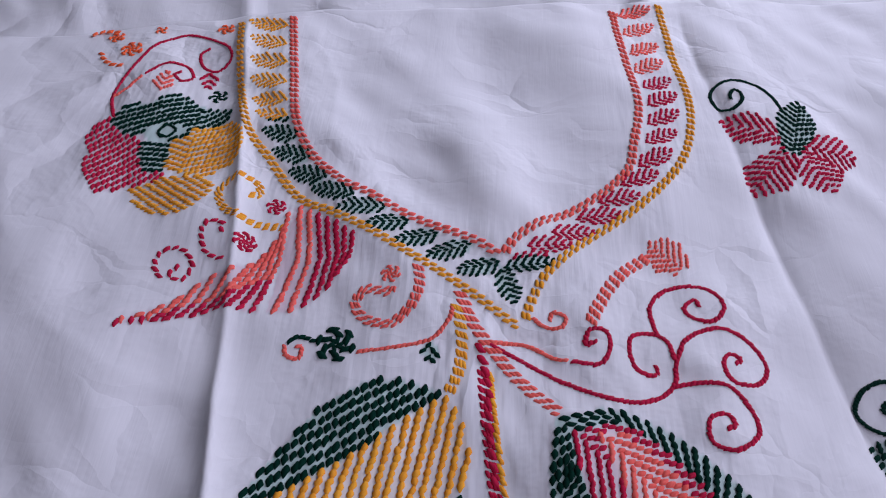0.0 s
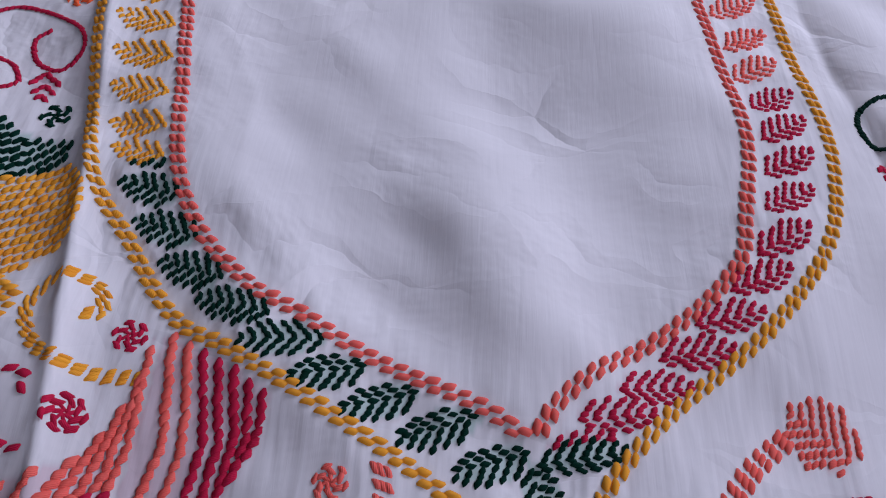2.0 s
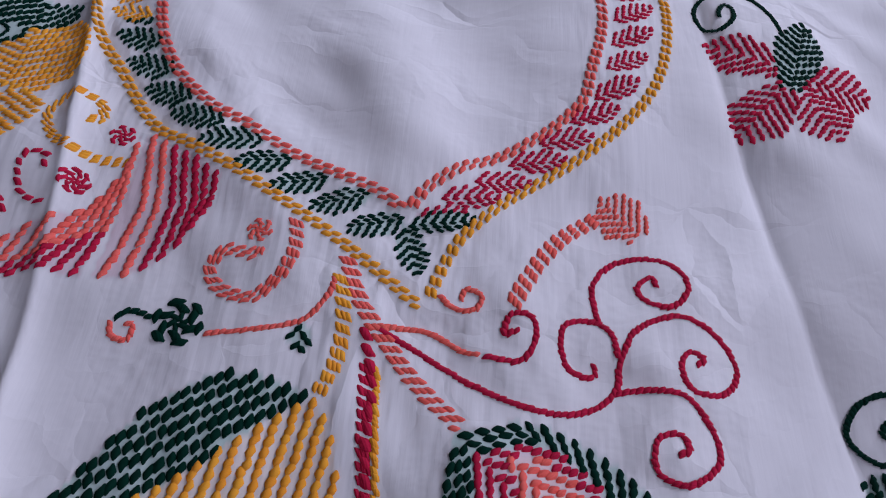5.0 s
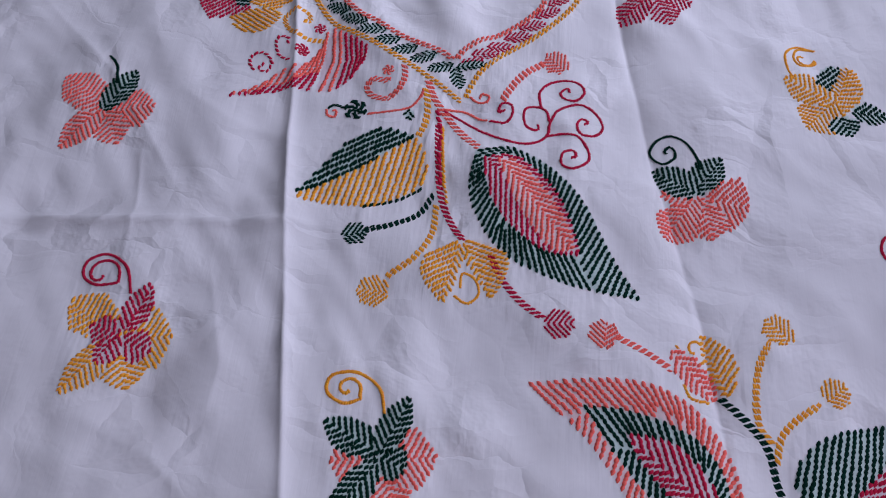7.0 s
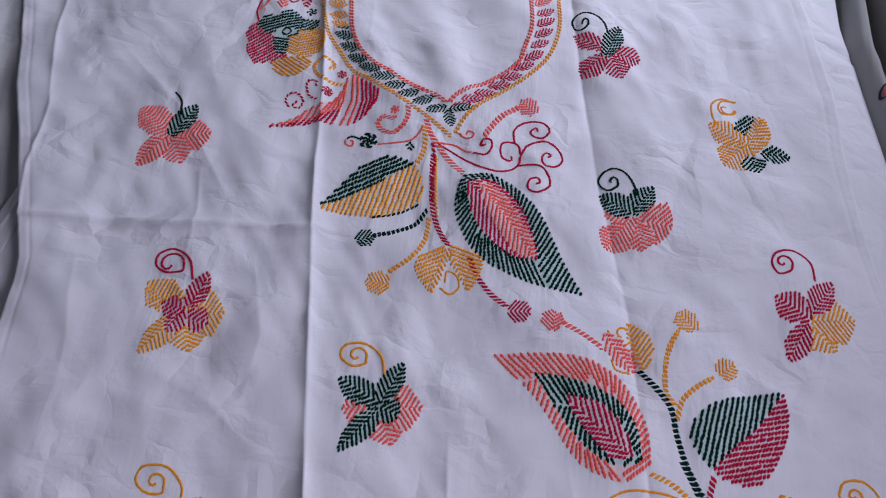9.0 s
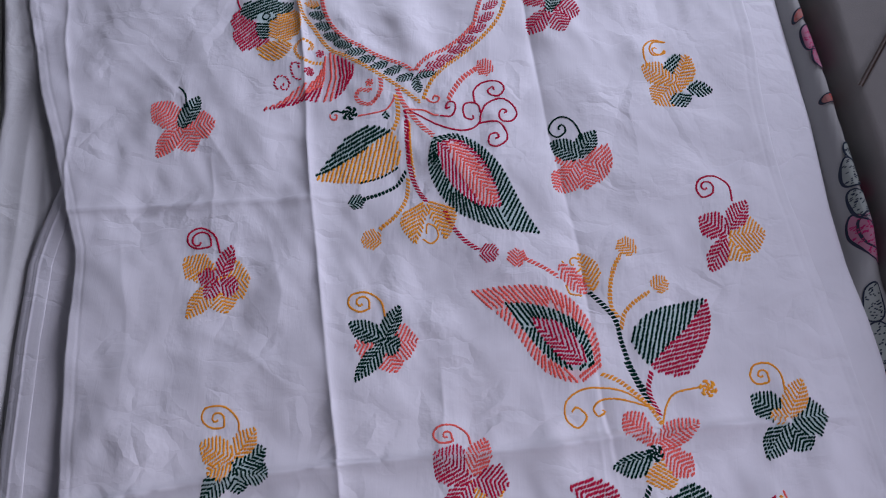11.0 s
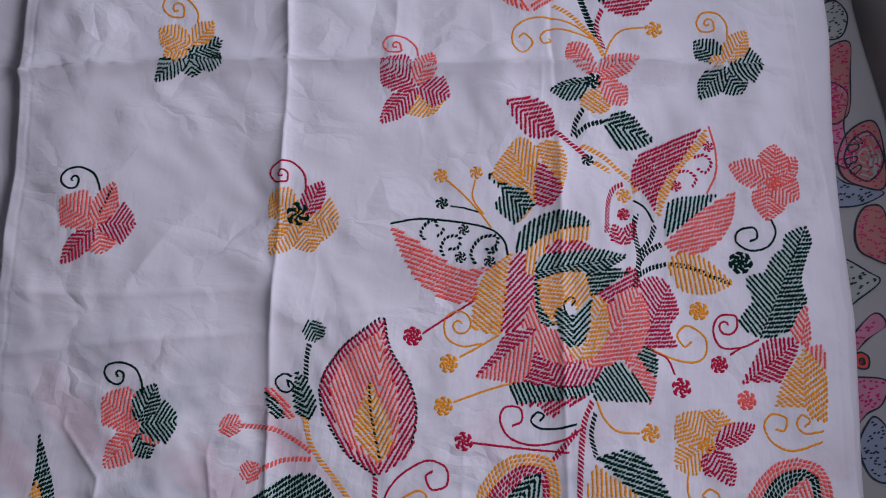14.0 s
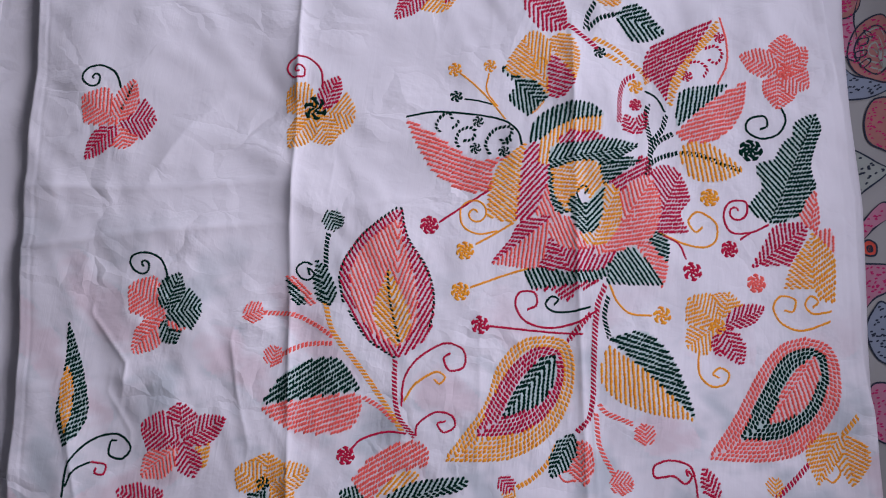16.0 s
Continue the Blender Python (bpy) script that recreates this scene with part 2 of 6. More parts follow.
FOLDS = [
    # places along each pressed fold, its height, its half width, the way it runs
    ([(-0.182, 0.198), (-0.150, 0.02), (-0.137, -0.10), (-0.119, -0.206), (-0.063, -0.52), (-0.026, -0.834), (0.018, -1.122), (0.04, -1.4)], 0.0085, 0.0070, "down"),
    ([(0.127, 0.22), (0.145, 0.095), (0.180, -0.103), (0.211, -0.24), (0.236, -0.435), (0.25, -0.5)], -0.0062, 0.009, "down"),
    ([(0.26, -0.55), (0.30, -0.84), (0.345, -1.12), (0.38, -1.4)], 0.0085, 0.009, "down"),
    ([(-0.46, -0.59), (-0.22, -0.535), (-0.062, -0.511), (0.181, -0.483), (0.30, -0.462),(0.50, -0.44)], 0.0150, 0.0048, "across"),
    ([(-0.44, -0.21), (-0.30, -0.197), (-0.12, -0.184)], 0.0070, 0.0042, "across"),
    ([(-0.071, -0.968),(-0.055, -1.022),(-0.032, -1.080)], 0.0032, 0.003, "down"),
    ([(-0.131, -0.691),(-0.166, -0.737),(-0.197, -0.803)], 0.0050, 0.022, "down"),
    ([(-0.327, -0.900),(-0.195, -0.865),(-0.049, -0.833)], 0.0105, 0.016, "across"),
    ([(-0.330, -0.827),(-0.205, -0.814),(-0.051, -0.783)], 0.0085, 0.014, "across"),
    ([(-0.000, -0.813),(0.087, -0.788),(0.150, -0.776)], 0.0030, 0.012, "across"),
    ([(0.200, -0.905),(0.210, -0.991),(0.222, -1.098)], 0.0025, 0.010, "down"),
    ([(0.054, -0.951),(0.033, -1.016),(0.041, -1.124)], 0.0025, 0.012, "down"),
    ([(-0.280, -1.054),(-0.208, -1.025),(-0.130, -1.033)], 0.0020, 0.014, "across"),
    ([(-0.261, -0.130),(-0.250, -0.177),(-0.246, -0.231)], 0.0016, 0.004, "down"),
    ([(-0.430, -0.206),(-0.363, -0.200),(-0.283, -0.195)], 0.0020, 0.004, "across"),
    ([(0.052, -0.428),(0.054, -0.448),(0.053, -0.470)], 0.0014, 0.003, "down"),
    ([(-0.420, 0.056),(-0.303, -0.048),(-0.213, -0.169)], 0.0045, 0.030, "across"),
    ([(-0.363, -0.241),(-0.337, -0.336),(-0.327, -0.439)], 0.0040, 0.030, "down"),
    ([(-0.178, -0.222),(-0.148, -0.310),(-0.154, -0.394)], 0.0030, 0.020, "down"),
    ([(0.143, -0.116),(0.182, -0.120)], 0.0020, 0.006, "across"),
    ([(0.298, -0.228),(0.314, -0.327),(0.340, -0.433)], 0.0030, 0.030, "down"),
    ([(0.231, -0.436),(0.240, -0.474),(0.251, -0.523)], 0.0025, 0.006, "down"),
    ([(0.160, -0.407),(0.163, -0.419),(0.168, -0.438)], 0.0012, 0.003, "down"),
    ([(-0.131, 0.180),(-0.110, 0.139),(-0.106, 0.090)], 0.0022, 0.012, "down"),
    ([(-0.070, 0.115),(-0.015, 0.093),(0.039, 0.108)], 0.0016, 0.016, "across"),
    ([(-0.239, -0.058),(-0.189, -0.087),(-0.148, -0.097)], 0.0030, 0.018, "across"),
    ([(0.059, 0.095),(0.101, 0.091),(0.141, 0.101)], 0.0014, 0.006, "across"),
    ([(-0.512, 0.216),(-0.484, 0.042),(-0.452, -0.065),(-0.447, -0.149),(-0.423, -0.260)], 0.0028, 0.004, "down"),
    ([(-0.643, 0.154),(-0.506, 0.156),(-0.388, 0.163)], 0.0020, 0.005, "across"),
    ([(-0.361, 0.155),(-0.425, 0.023),(-0.328, -0.091),(-0.244, -0.148)], 0.0, 0.02, "across"),
    ([(0.324, -0.888),(0.333, -0.974),(0.349, -1.080)], 0.0034, 0.005, "down"),
    ([(-0.231, -0.961),(-0.182, -1.010),(-0.180, -1.040)], 0.0040, 0.003, "down"),
    ([(-0.197, -1.044),(-0.163, -1.083)], 0.0036, 0.003, "down"),
    ([(-0.238, -1.066),(-0.225, -1.114),(-0.209, -1.160)], 0.0040, 0.004, "down"),
    ([(0.268, -0.896),(0.268, -0.946),(0.277, -0.994)], 0.0018, 0.004, "down"),
    ([(0.048, -0.395),(0.050, -0.420),(0.054, -0.449)], 0.0016, 0.003, "down"),
    ([(0.096, -0.556),(0.101, -0.572),(0.108, -0.592)], 0.0016, 0.003, "down"),
    ([(0.166, -0.540),(0.168, -0.553),(0.170, -0.570)], 0.0014, 0.003, "down"),
    ([(0.228, -0.465),(0.233, -0.493),(0.237, -0.541)], 0.0016, 0.003, "down"),
    ([(-0.112, -0.520),(-0.106, -0.534),(-0.109, -0.551)], 0.0018, 0.003, "down"),
    ([(0.006, -0.734),(0.011, -0.755),(0.011, -0.773)], 0.0014, 0.003, "down"),
    ([(-0.244, -0.359),(-0.182, -0.385),(-0.134, -0.420)], 0.0022, 0.010, "across"),
]


WAVES = [(2 * math.pi / w, a, p) for w, a, p in zip(np.random.default_rng(11).uniform(0.02, 0.13, 18), np.random.default_rng(12).uniform(0, math.pi, 18), np.random.default_rng(13).uniform(0, 6.28, 18))]


def crumple(x, y):
    """Small loose wrinkles that come and go over the cloth, as slopes of a few degrees."""
    wx, wy = x + 0.012 * np.sin(17 * y + 3 * np.sin(8 * x)), y + 0.012 * np.sin(19 * x + 1 + 2 * np.sin(9 * y))
    h = 0
    for n, (k, a, p) in enumerate(WAVES):
        patch = 0.5 + 0.5 * np.sin((4 + n % 5) * x + p) * np.sin((5 + n % 4) * y + 2 * p)
        h = h + 0.056 / k * patch * np.sin(k * (wx * math.cos(a) + wy * math.sin(a)) + p)
    return h


def lie(x, y):
    """Height of the cloth over the bed at (x, y): broad sags, pressed folds and loose wrinkles."""
    x, y = np.asarray(x, float), np.asarray(y, float)
    h = 0.0022 * np.sin(9 * x + 3 * y + 1) + 0.0018 * np.sin(13 * y - 6 * x) + 0.0022 * np.sin(23 * x + 11 * y + 2 + np.sin(6 * y)) + 0.0016 * np.sin(29 * y - 17 * x + 2 * np.sin(7 * x))
    h = h + 0.0016 * np.sin(41 * x + 19 * y + 3 * np.sin(5 * y + 8 * x)) * np.sin(9 * y - 5 * x) + 0.0018 * np.sin(37 * y + 2.5 * np.sin(9 * x)) * np.clip(np.sin(4 * x + 7 * y), 0, 1)
    wx, wy = x + 0.03 * np.sin(7 * y + 2), y + 0.03 * np.sin(9 * x)
    calm = 0.5 + 0.5 * np.sin(5.3 * wx + 2) * np.sin(4.1 * wy + 0.6)
    h = h + 0.0022 * calm * np.sin(31 * wx + 9 * wy + 1.5 * np.sin(8 * wy)) ** 4 + 0.0026 * (1 - calm) * np.sin(27 * wy - 6 * wx + 1 + 1.5 * np.sin(9 * wx)) ** 6
    h = h + crumple(x, y)
    for line, up, wide, way in FOLDS:
        if way == "down":
            d = crease_at(x, y, line)
            along, ends = y, [p[1] for p in line]
        else:
            d = crease_at(y, x, [(b, a) for a, b in line])
            along, ends = x, [p[0] for p in line]
        fade = 1 / (1 + np.exp(-(along - min(ends)) / 0.012)) / (1 + np.exp((along - max(ends)) / 0.012))
        h = h + fade * up * np.exp(-np.abs(d) / wide) * (0.8 + 0.2 * np.sin(along * 37))
    return h


# ---- stitching ----
MM = 0.001
FULL = 1.12  # how full the thread is
STATIONS = np.array([-0.5, -0.36, 0.0, 0.36, 0.5])
PLUMP = np.array([0.72, 0.98, 1.0, 0.98, 0.72])
RISE = np.array([-0.3, 0.5, 0.75, 0.5, -0.3])
SIDE = np.array([-1.0, -0.62, 0.0, 0.62, 1.0])
ARCH = np.array([-0.25, 0.62, 1.0, 0.62, -0.25])
SKEW = 0.45  # the slanting ends of a stitch
rng = np.random.default_rng(5)


def stitch_mesh(name, stitches):
    """One mesh of plump stitches; rows of x, y, angle, length, width in millimetres."""
    s = np.array(stitches, float)
    n = len(s)
    x, y, a, ln, w = (s[:, i] for i in range(5))
    a = a + rng.normal(0, 0.07, n)
    ln, w = ln * rng.uniform(0.86, 1.12, n), w * rng.uniform(0.88, 1.14, n)
    ca, sa = np.cos(a), np.sin(a)
    u = STATIONS[None, :, None] * ln[:, None, None]
    bow = (rng.normal(0, 0.05, n) * ln)[:, None, None] * (1 - (2 * STATIONS[None, :, None]) ** 2)
    v = SIDE[None, None, :] * PLUMP[None, :, None] * (w / 2)[:, None, None] + bow
    u = u + SKEW * SIDE[None, None, :] * (w / 2)[:, None, None]
    px = (x[:, None, None] + ca[:, None, None] * u - sa[:, None, None] * v) * MM
    py = (y[:, None, None] + sa[:, None, None] * u + ca[:, None, None] * v) * MM
    mid_x, mid_y = (x[:, None] + ca[:, None] * u[:, :, 2]) * MM, (y[:, None] + sa[:, None] * u[:, :, 2]) * MM
    pz = lie(mid_x, mid_y)[:, :, None] + (ARCH[None, None, :] * PLUMP[None, :, None] * 0.24 + RISE[None, :, None] * 0.2) * (w * MM)[:, None, None]
    co = np.stack([px, py, pz], -1).reshape(-1, 3)
    i, j = np.meshgrid(np.arange(4), np.arange(4), indexing="ij")
    q = np.stack([i * 5 + j, (i + 1) * 5 + j, (i + 1) * 5 + j + 1, i * 5 + j + 1], -1).reshape(-1, 4)
    faces = (q[None] + 25 * np.arange(n)[:, None, None]).reshape(-1, 4)
    me = bpy.data.meshes.new(name)
    me.from_pydata(co.tolist(), [], faces.tolist())
    uv = np.stack([np.broadcast_to(u, (n, 5, 5)), np.broadcast_to(v, (n, 5, 5))], -1).reshape(-1, 2)
    layer = me.uv_layers.new(name="UVMap")
    layer.data.foreach_set("uv", uv[faces.reshape(-1)].astype(np.float32).ravel())
    me.polygons.foreach_set("use_smooth", np.ones(len(faces), bool))
    return me


def spline(pts, step=1.0, closed=False):
    """A smooth curve through the points, sampled every step millimetres."""
    p = np.array(pts, float)
    if len(p) == 2:
        p = np.array([p[0], (p[0] + p[1]) / 2, p[1]])
    ext = np.vstack([p[-1], p, p[0], p[1]]) if closed else np.vstack([2 * p[0] - p[1], p, 2 * p[-1] - p[-2]])
    out = []
    for k in range(len(ext) - 3):
        a, b, c, d = ext[k:k + 4]
        n = max(3, int(np.linalg.norm(c - b) / step))
        t = np.linspace(0, 1, n, endpoint=False)[:, None]
        out.append(0.5 * (2 * b + (c - a) * t + (2 * a - 5 * b + 4 * c - d) * t ** 2 + (3 * b - a - 3 * c + d) * t ** 3))
    if not closed:
        out.append(p[-1:])
    return np.vstack(out)


def outline(*sides):
    """A closed outline from smooth sides that meet in corners."""
    return np.vstack([spline(s)[:-1] if len(s) > 1 else np.array(s) for s in sides])


def inside(poly, q):
    poly, q = np.asarray(poly), np.atleast_2d(q)
    x, y = q[:, 0][:, None], q[:, 1][:, None]
    a, b = poly, np.roll(poly, -1, 0)
    cross = ((a[:, 1] > y) != (b[:, 1] > y)) & (x < (b[:, 0] - a[:, 0]) * (y - a[:, 1]) / (b[:, 1] - a[:, 1] + 1e-12) + a[:, 0])
    return cross.sum(1) % 2 == 1


def run(curve, length=5.0, gap=1.6, width=1.9, shift=0.0, aside=0.0, slant=0.0):
    """Running stitches along a sampled curve."""
    width, slant = width * FULL, slant + 0.17
    c = np.asarray(curve, float)
    d = np.gradient(c, axis=0)
    d /= np.linalg.norm(d, axis=1)[:, None] + 1e-9
    c = c + aside * np.stack([-d[:, 1], d[:, 0]], 1)
    s = np.r_[0, np.cumsum(np.linalg.norm(np.diff(c, axis=0), axis=1))]
    pitch = length + gap
    at = np.arange(length / 2 + shift * pitch - (pitch if shift > 0 else 0), s[-1] - length * 0.25, pitch)
    at = at[at > length * 0.2]
    if len(at) == 0:
        at = np.array([s[-1] / 2])
    ang = np.arctan2(np.interp(at, s, d[:, 1]), np.interp(at, s, d[:, 0])) + slant
    lens = np.minimum(length, np.maximum(1.5, s[-1] * 0.95))
    return [(a, b, g, lens, width) for a, b, g in zip(np.interp(at, s, c[:, 0]), np.interp(at, s, c[:, 1]), ang)]


class Motif:
    """A stitched motif of the cloth: its pieces are stitched one after another, none over those before it."""

    def __init__(self, name, label="", base=None):
        self.name, self.label, self.areas, self.pieces = name, label, [], []

    def add(self, name, colour, stitches, area=None):
        if self.areas and stitches:
            q = np.array([s[:2] for s in stitches])
            keep = np.ones(len(q), bool)
            for poly in self.areas:
                keep &= ~inside(poly, q)
            stitches = [s for s, k in zip(stitches, keep) if k]
        if area is not None:
            self.areas.append(np.asarray(area))
            TINTS.append((np.asarray(area), colour))
        if stitches:
            self.pieces.append((name, colour, stitches))

    def done(self):
        MOTIFS.append(self)


MOTIFS, TINTS = [], []
now = None


def motif(name, label=""):
    global now
    now = Motif(name, label)
    now.done()


def line(colour, pts, length=4.2, gap=0.5, width=1.5, name="tendril"):
    now.add(name, colour, run(spline(pts, 0.5), length * 0.62, gap - 0.95, width * 1.05))


def rope(colour, pts, rows=2, apart=3.0, length=5.2, gap=1.7, width=2.2, name="stem", slant=0.1):
    c = spline(pts)
    st = []
    gap = gap * 0.5
    if rows == 2 and name not in ("inner_row", "outer_row"):
        rows, apart, width, length, gap = 3, apart * 0.70, width * 0.74, length * 0.86, gap * 1.2
    for k in range(rows):
        st += run(c, length * 0.84, gap, width * 0.98, shift=k * 0.16, aside=(k - (rows - 1) / 2) * apart * 0.82, slant=slant)
    now.add(name, colour, st)


def coil(centre, rim, turns=1.6, way=1, inner=0.12):
    """Places along a spiral from its centre out to the point rim; way 1 turns anticlockwise on the cloth."""
    dx, dy = rim[0] - centre[0], rim[1] - centre[1]
    r, a = math.hypot(dx, dy), math.atan2(dy, dx)
    n = int(turns * 9)
    return [(centre[0] + r * (inner + (1 - inner) * (k / n)) * math.cos(a - way * 2 * math.pi * turns * (1 - k / n)),
             centre[1] + r * (inner + (1 - inner) * (k / n)) * math.sin(a - way * 2 * math.pi * turns * (1 - k / n))) for k in range(n + 1)]


def curl(colour, centre, rim, tail=(), turns=1.6, way=1, width=1.5, length=4.0):
    line(colour, coil(centre, rim, turns, way) + list(tail), length, 0.4, width, "spiral")


def band(p, q, spacing, tilt=23.0):
    """A rope-like band from p to q: thick short stitches one behind the other, each slanting across it."""
    p, q = np.asarray(p, float), np.asarray(q, float)
    d = q - p
    far = float(np.hypot(*d))
    if far < 1.2:
        return []
    ang = math.atan2(d[1], d[0])
    lean = min((radians(tilt), -radians(tilt)), key=lambda t: abs(math.sin(ang + t - radians(50))))
    w, ln, step = 0.60 * spacing, 0.90 * spacing, 0.76 * spacing
    n = max(1, int(round(far / step)))
    at = (np.arange(n) + 0.5 + rng.normal(0, 0.06, n)) / n
    drift = 0.04 * spacing * np.sin(at * far / 9.0 + float(rng.uniform(0, 6.28))) + rng.normal(0, 0.03 * spacing, n)
    return [(p[0] + d[0] * f - d[1] / far * o, p[1] + d[1] * f + d[0] / far * o, ang + lean, ln, w) for f, o in zip(at, drift)]


def grown(poly, by):
    """An outline pushed out by so many millimetres."""
    c = np.asarray(poly, float)
    c = c if inside_area(c) > 0 else c[::-1]
    d = np.roll(c, -2, 0) - np.roll(c, 2, 0)
    d /= np.linalg.norm(d, axis=1)[:, None] + 1e-9
    return c + by * np.stack([d[:, 1], -d[:, 0]], 1)


def rows_in(poly, angle, apart, axis=None, side=0, phase=0.0):
    """Parallel bands of stitches inside an outline; with an axis, only on one side of it."""
    poly = np.asarray(poly)
    apart = apart * 0.98
    ca, sa = math.cos(angle), math.sin(angle)
    u, v = poly @ (ca, sa), poly @ (-sa, ca)
    st = []
    n = max(1, int(round((v.max() - v.min()) / apart)))
    apart = min(apart, (v.max() - v.min()) / n) if n > 3 else apart
    for row in np.arange(v.min() + apart * 0.42 + phase, v.max(), apart):
        v2, u2 = np.roll(v, -1), np.roll(u, -1)
        hit = (v > row) != (v2 > row)
        xs = np.sort(u[hit] + (row - v[hit]) / (v2[hit] - v[hit]) * (u2[hit] - u[hit]))
        for a, b in zip(xs[::2], xs[1::2]):
            a, b = a - 0.9, b + 0.9
            if axis is not None:
                (ax, ay), (bx, by) = axis
                nx, ny = -(by - ay) * side, (bx - ax) * side
                f = lambda q: (q * ca - row * sa - ax) * nx + (q * sa + row * ca - ay) * ny
                fa, fb = f(a), f(b)
                if fa < 0 and fb < 0:
                    continue
                if (fa < 0) != (fb < 0):
                    cut = a + (b - a) * fa / (fa - fb)
                    a, b = (cut, b) if fa < 0 else (a, cut)
            st += band((a * ca - row * sa, a * sa + row * ca), (b * ca - row * sa, b * sa + row * ca), apart)
    return st


def hatch(colour, poly, p, q, apart=4.6, length=5.0, gap=1.8, width=2.0, name="petal", skip=True):
    """An outline filled with rows that run the way from p to q."""
    poly = spline(poly, closed=True) if isinstance(poly, list) else poly
    poly = grown(poly, 1.8) if now.name in ("great_flower", "tulip_bud", "collar_flower") else poly
    now.add(name, colour, rows_in(poly, math.atan2(q[1] - p[1], q[0] - p[0]), apart), poly if skip else None)


def chevron(colour, poly, base, tip, spread=50, apart=4.4, length=4.4, gap=1.5, width=1.9, name="petal", other=None):
    """An outline filled with rows that slope away from its rib towards the tip, or from it where spread is over 90."""
    poly = spline(poly, closed=True) if isinstance(poly, list) else poly
    poly = grown(poly, 1.8) if now.name in ("great_flower", "tulip_bud", "collar_flower") else poly
    a = math.atan2(tip[1] - base[1], tip[0] - base[0])
    left = rows_in(poly, a + radians(spread), apart, (base, tip), 1)
    right = rows_in(poly, a - radians(spread), apart, (base, tip), -1)
    if other and other != colour:
        now.add(name, colour, left)
        now.add(name, other, right, poly)
    else:
        now.add(name, colour, left + right, poly)


def petal_shape(base, tip, wide, blunt=0.5, bend=0.0, notch=0.0, foot=0.0):
    """A petal or leaf: widest at the fraction blunt of its length; bend bows its rib sideways."""
    b, t = np.array(base, float), np.array(tip, float)
    d = t - b
    n = np.array([-d[1], d[0]])
    u = np.linspace(0, 1, 15)
    g = math.log(0.5) / math.log(min(0.95, max(0.05, blunt)))
    prof = np.sin(np.pi * u ** g) ** 0.66 * (1 + notch * np.cos(6 * np.pi * u))
    prof = np.where(u < blunt, foot + (1 - foot) * prof, 0.45 * prof + 0.55 * ((1 - u) / (1 - blunt)) ** 0.8 if foot else prof)
    rib = b + d * u[:, None] + n * (bend * np.sin(np.pi * u))[:, None]
    nn = n / np.linalg.norm(n)
    lft, rgt = rib + nn * (prof * wide * 0.53)[:, None], rib - nn * (prof * wide * 0.53)[:, None]
    return np.vstack([lft, rgt[-2::-1]]) if foot else np.vstack([lft, rgt[-2:0:-1]])


def petal(colour, base, tip, wide, blunt=0.6, bend=0.0, spread=55, other=None, name="petal", apart=4.3, length=4.2, notch=0.10, width=1.9):
    chevron(colour, petal_shape(base, tip, wide, blunt, bend, notch, 0.34 if name == "petal" else 0.0), base, tip, spread, apart, length, 1.4, width, name, other)


def rule(colours, a, b, n, split=1.0, length=5.0, gap=1.8, width=2.1, bow=0.0, name="wing", area=True):
    """Rows of stitches from the curve a across to the curve b, evenly shared; colours change after the fraction split."""
    ca, cb = spline(a), spline(b)

    def at(c, f):
        s = np.r_[0, np.cumsum(np.linalg.norm(np.diff(c, axis=0), axis=1))]
        return np.array([np.interp(f * s[-1], s, c[:, 0]), np.interp(f * s[-1], s, c[:, 1])])
    got = {}
    for k in range(n):
        f = (k + 0.5) / n
        p, q = at(ca, f), at(cb, f)
        f2 = f + 1 / n if k < n - 1 else f - 1 / n
        wide = min(5.2, 0.5 * (np.hypot(*(at(ca, f2) - p)) + np.hypot(*(at(cb, f2) - q))))
        if wide < 2.6 and k % 2:
            continue
        wide = wide * 2 if wide < 2.6 else wide
        d = q - p
        if np.linalg.norm(d) < 1.5:
            continue
        mid = (p + q) / 2 + bow * np.array([-d[1], d[0]])
        st = band(p, mid, wide * 0.95, 36) + band(mid, q, wide * 0.95, 36)
        for s in st:
            g = np.hypot(s[0] - p[0], s[1] - p[1]) / np.linalg.norm(d)
            got.setdefault(colours[0] if (f if split >= 0 else g) < abs(split) else colours[-1], []).append(s)
    poly = np.vstack([ca, cb[::-1]])
    items = list(got.items())
    for i, (c, st) in enumerate(items):
        now.add(name, c, st, poly if area and i == len(items) - 1 else None)


def contour(colour, poly, apart=4.2, length=5.0, gap=1.0, width=2.1, name="band", rows=40):
    """An outline filled with rows that follow it, one within the other."""
    c = np.asarray(spline(poly, closed=True) if isinstance(poly, list) else poly, float)
    if inside_area(c) < 0:
        c = c[::-1]
    st = []
    for k in range(rows):
        ring = shrink(c, width * 0.5 + k * apart * 0.92)
        if ring is None:
            break
        loop = np.vstack([ring, ring[:1]])
        jump = np.where(np.linalg.norm(np.diff(loop, axis=0), axis=1) > 6)[0]
        for piece in np.split(loop, jump + 1):
            if len(piece) > 4:
                st += run(piece, length * 0.85, gap * 0.5, width * 1.22, shift=(k * 0.23) % 1, slant=0.15)
    now.add(name, colour, st, c)


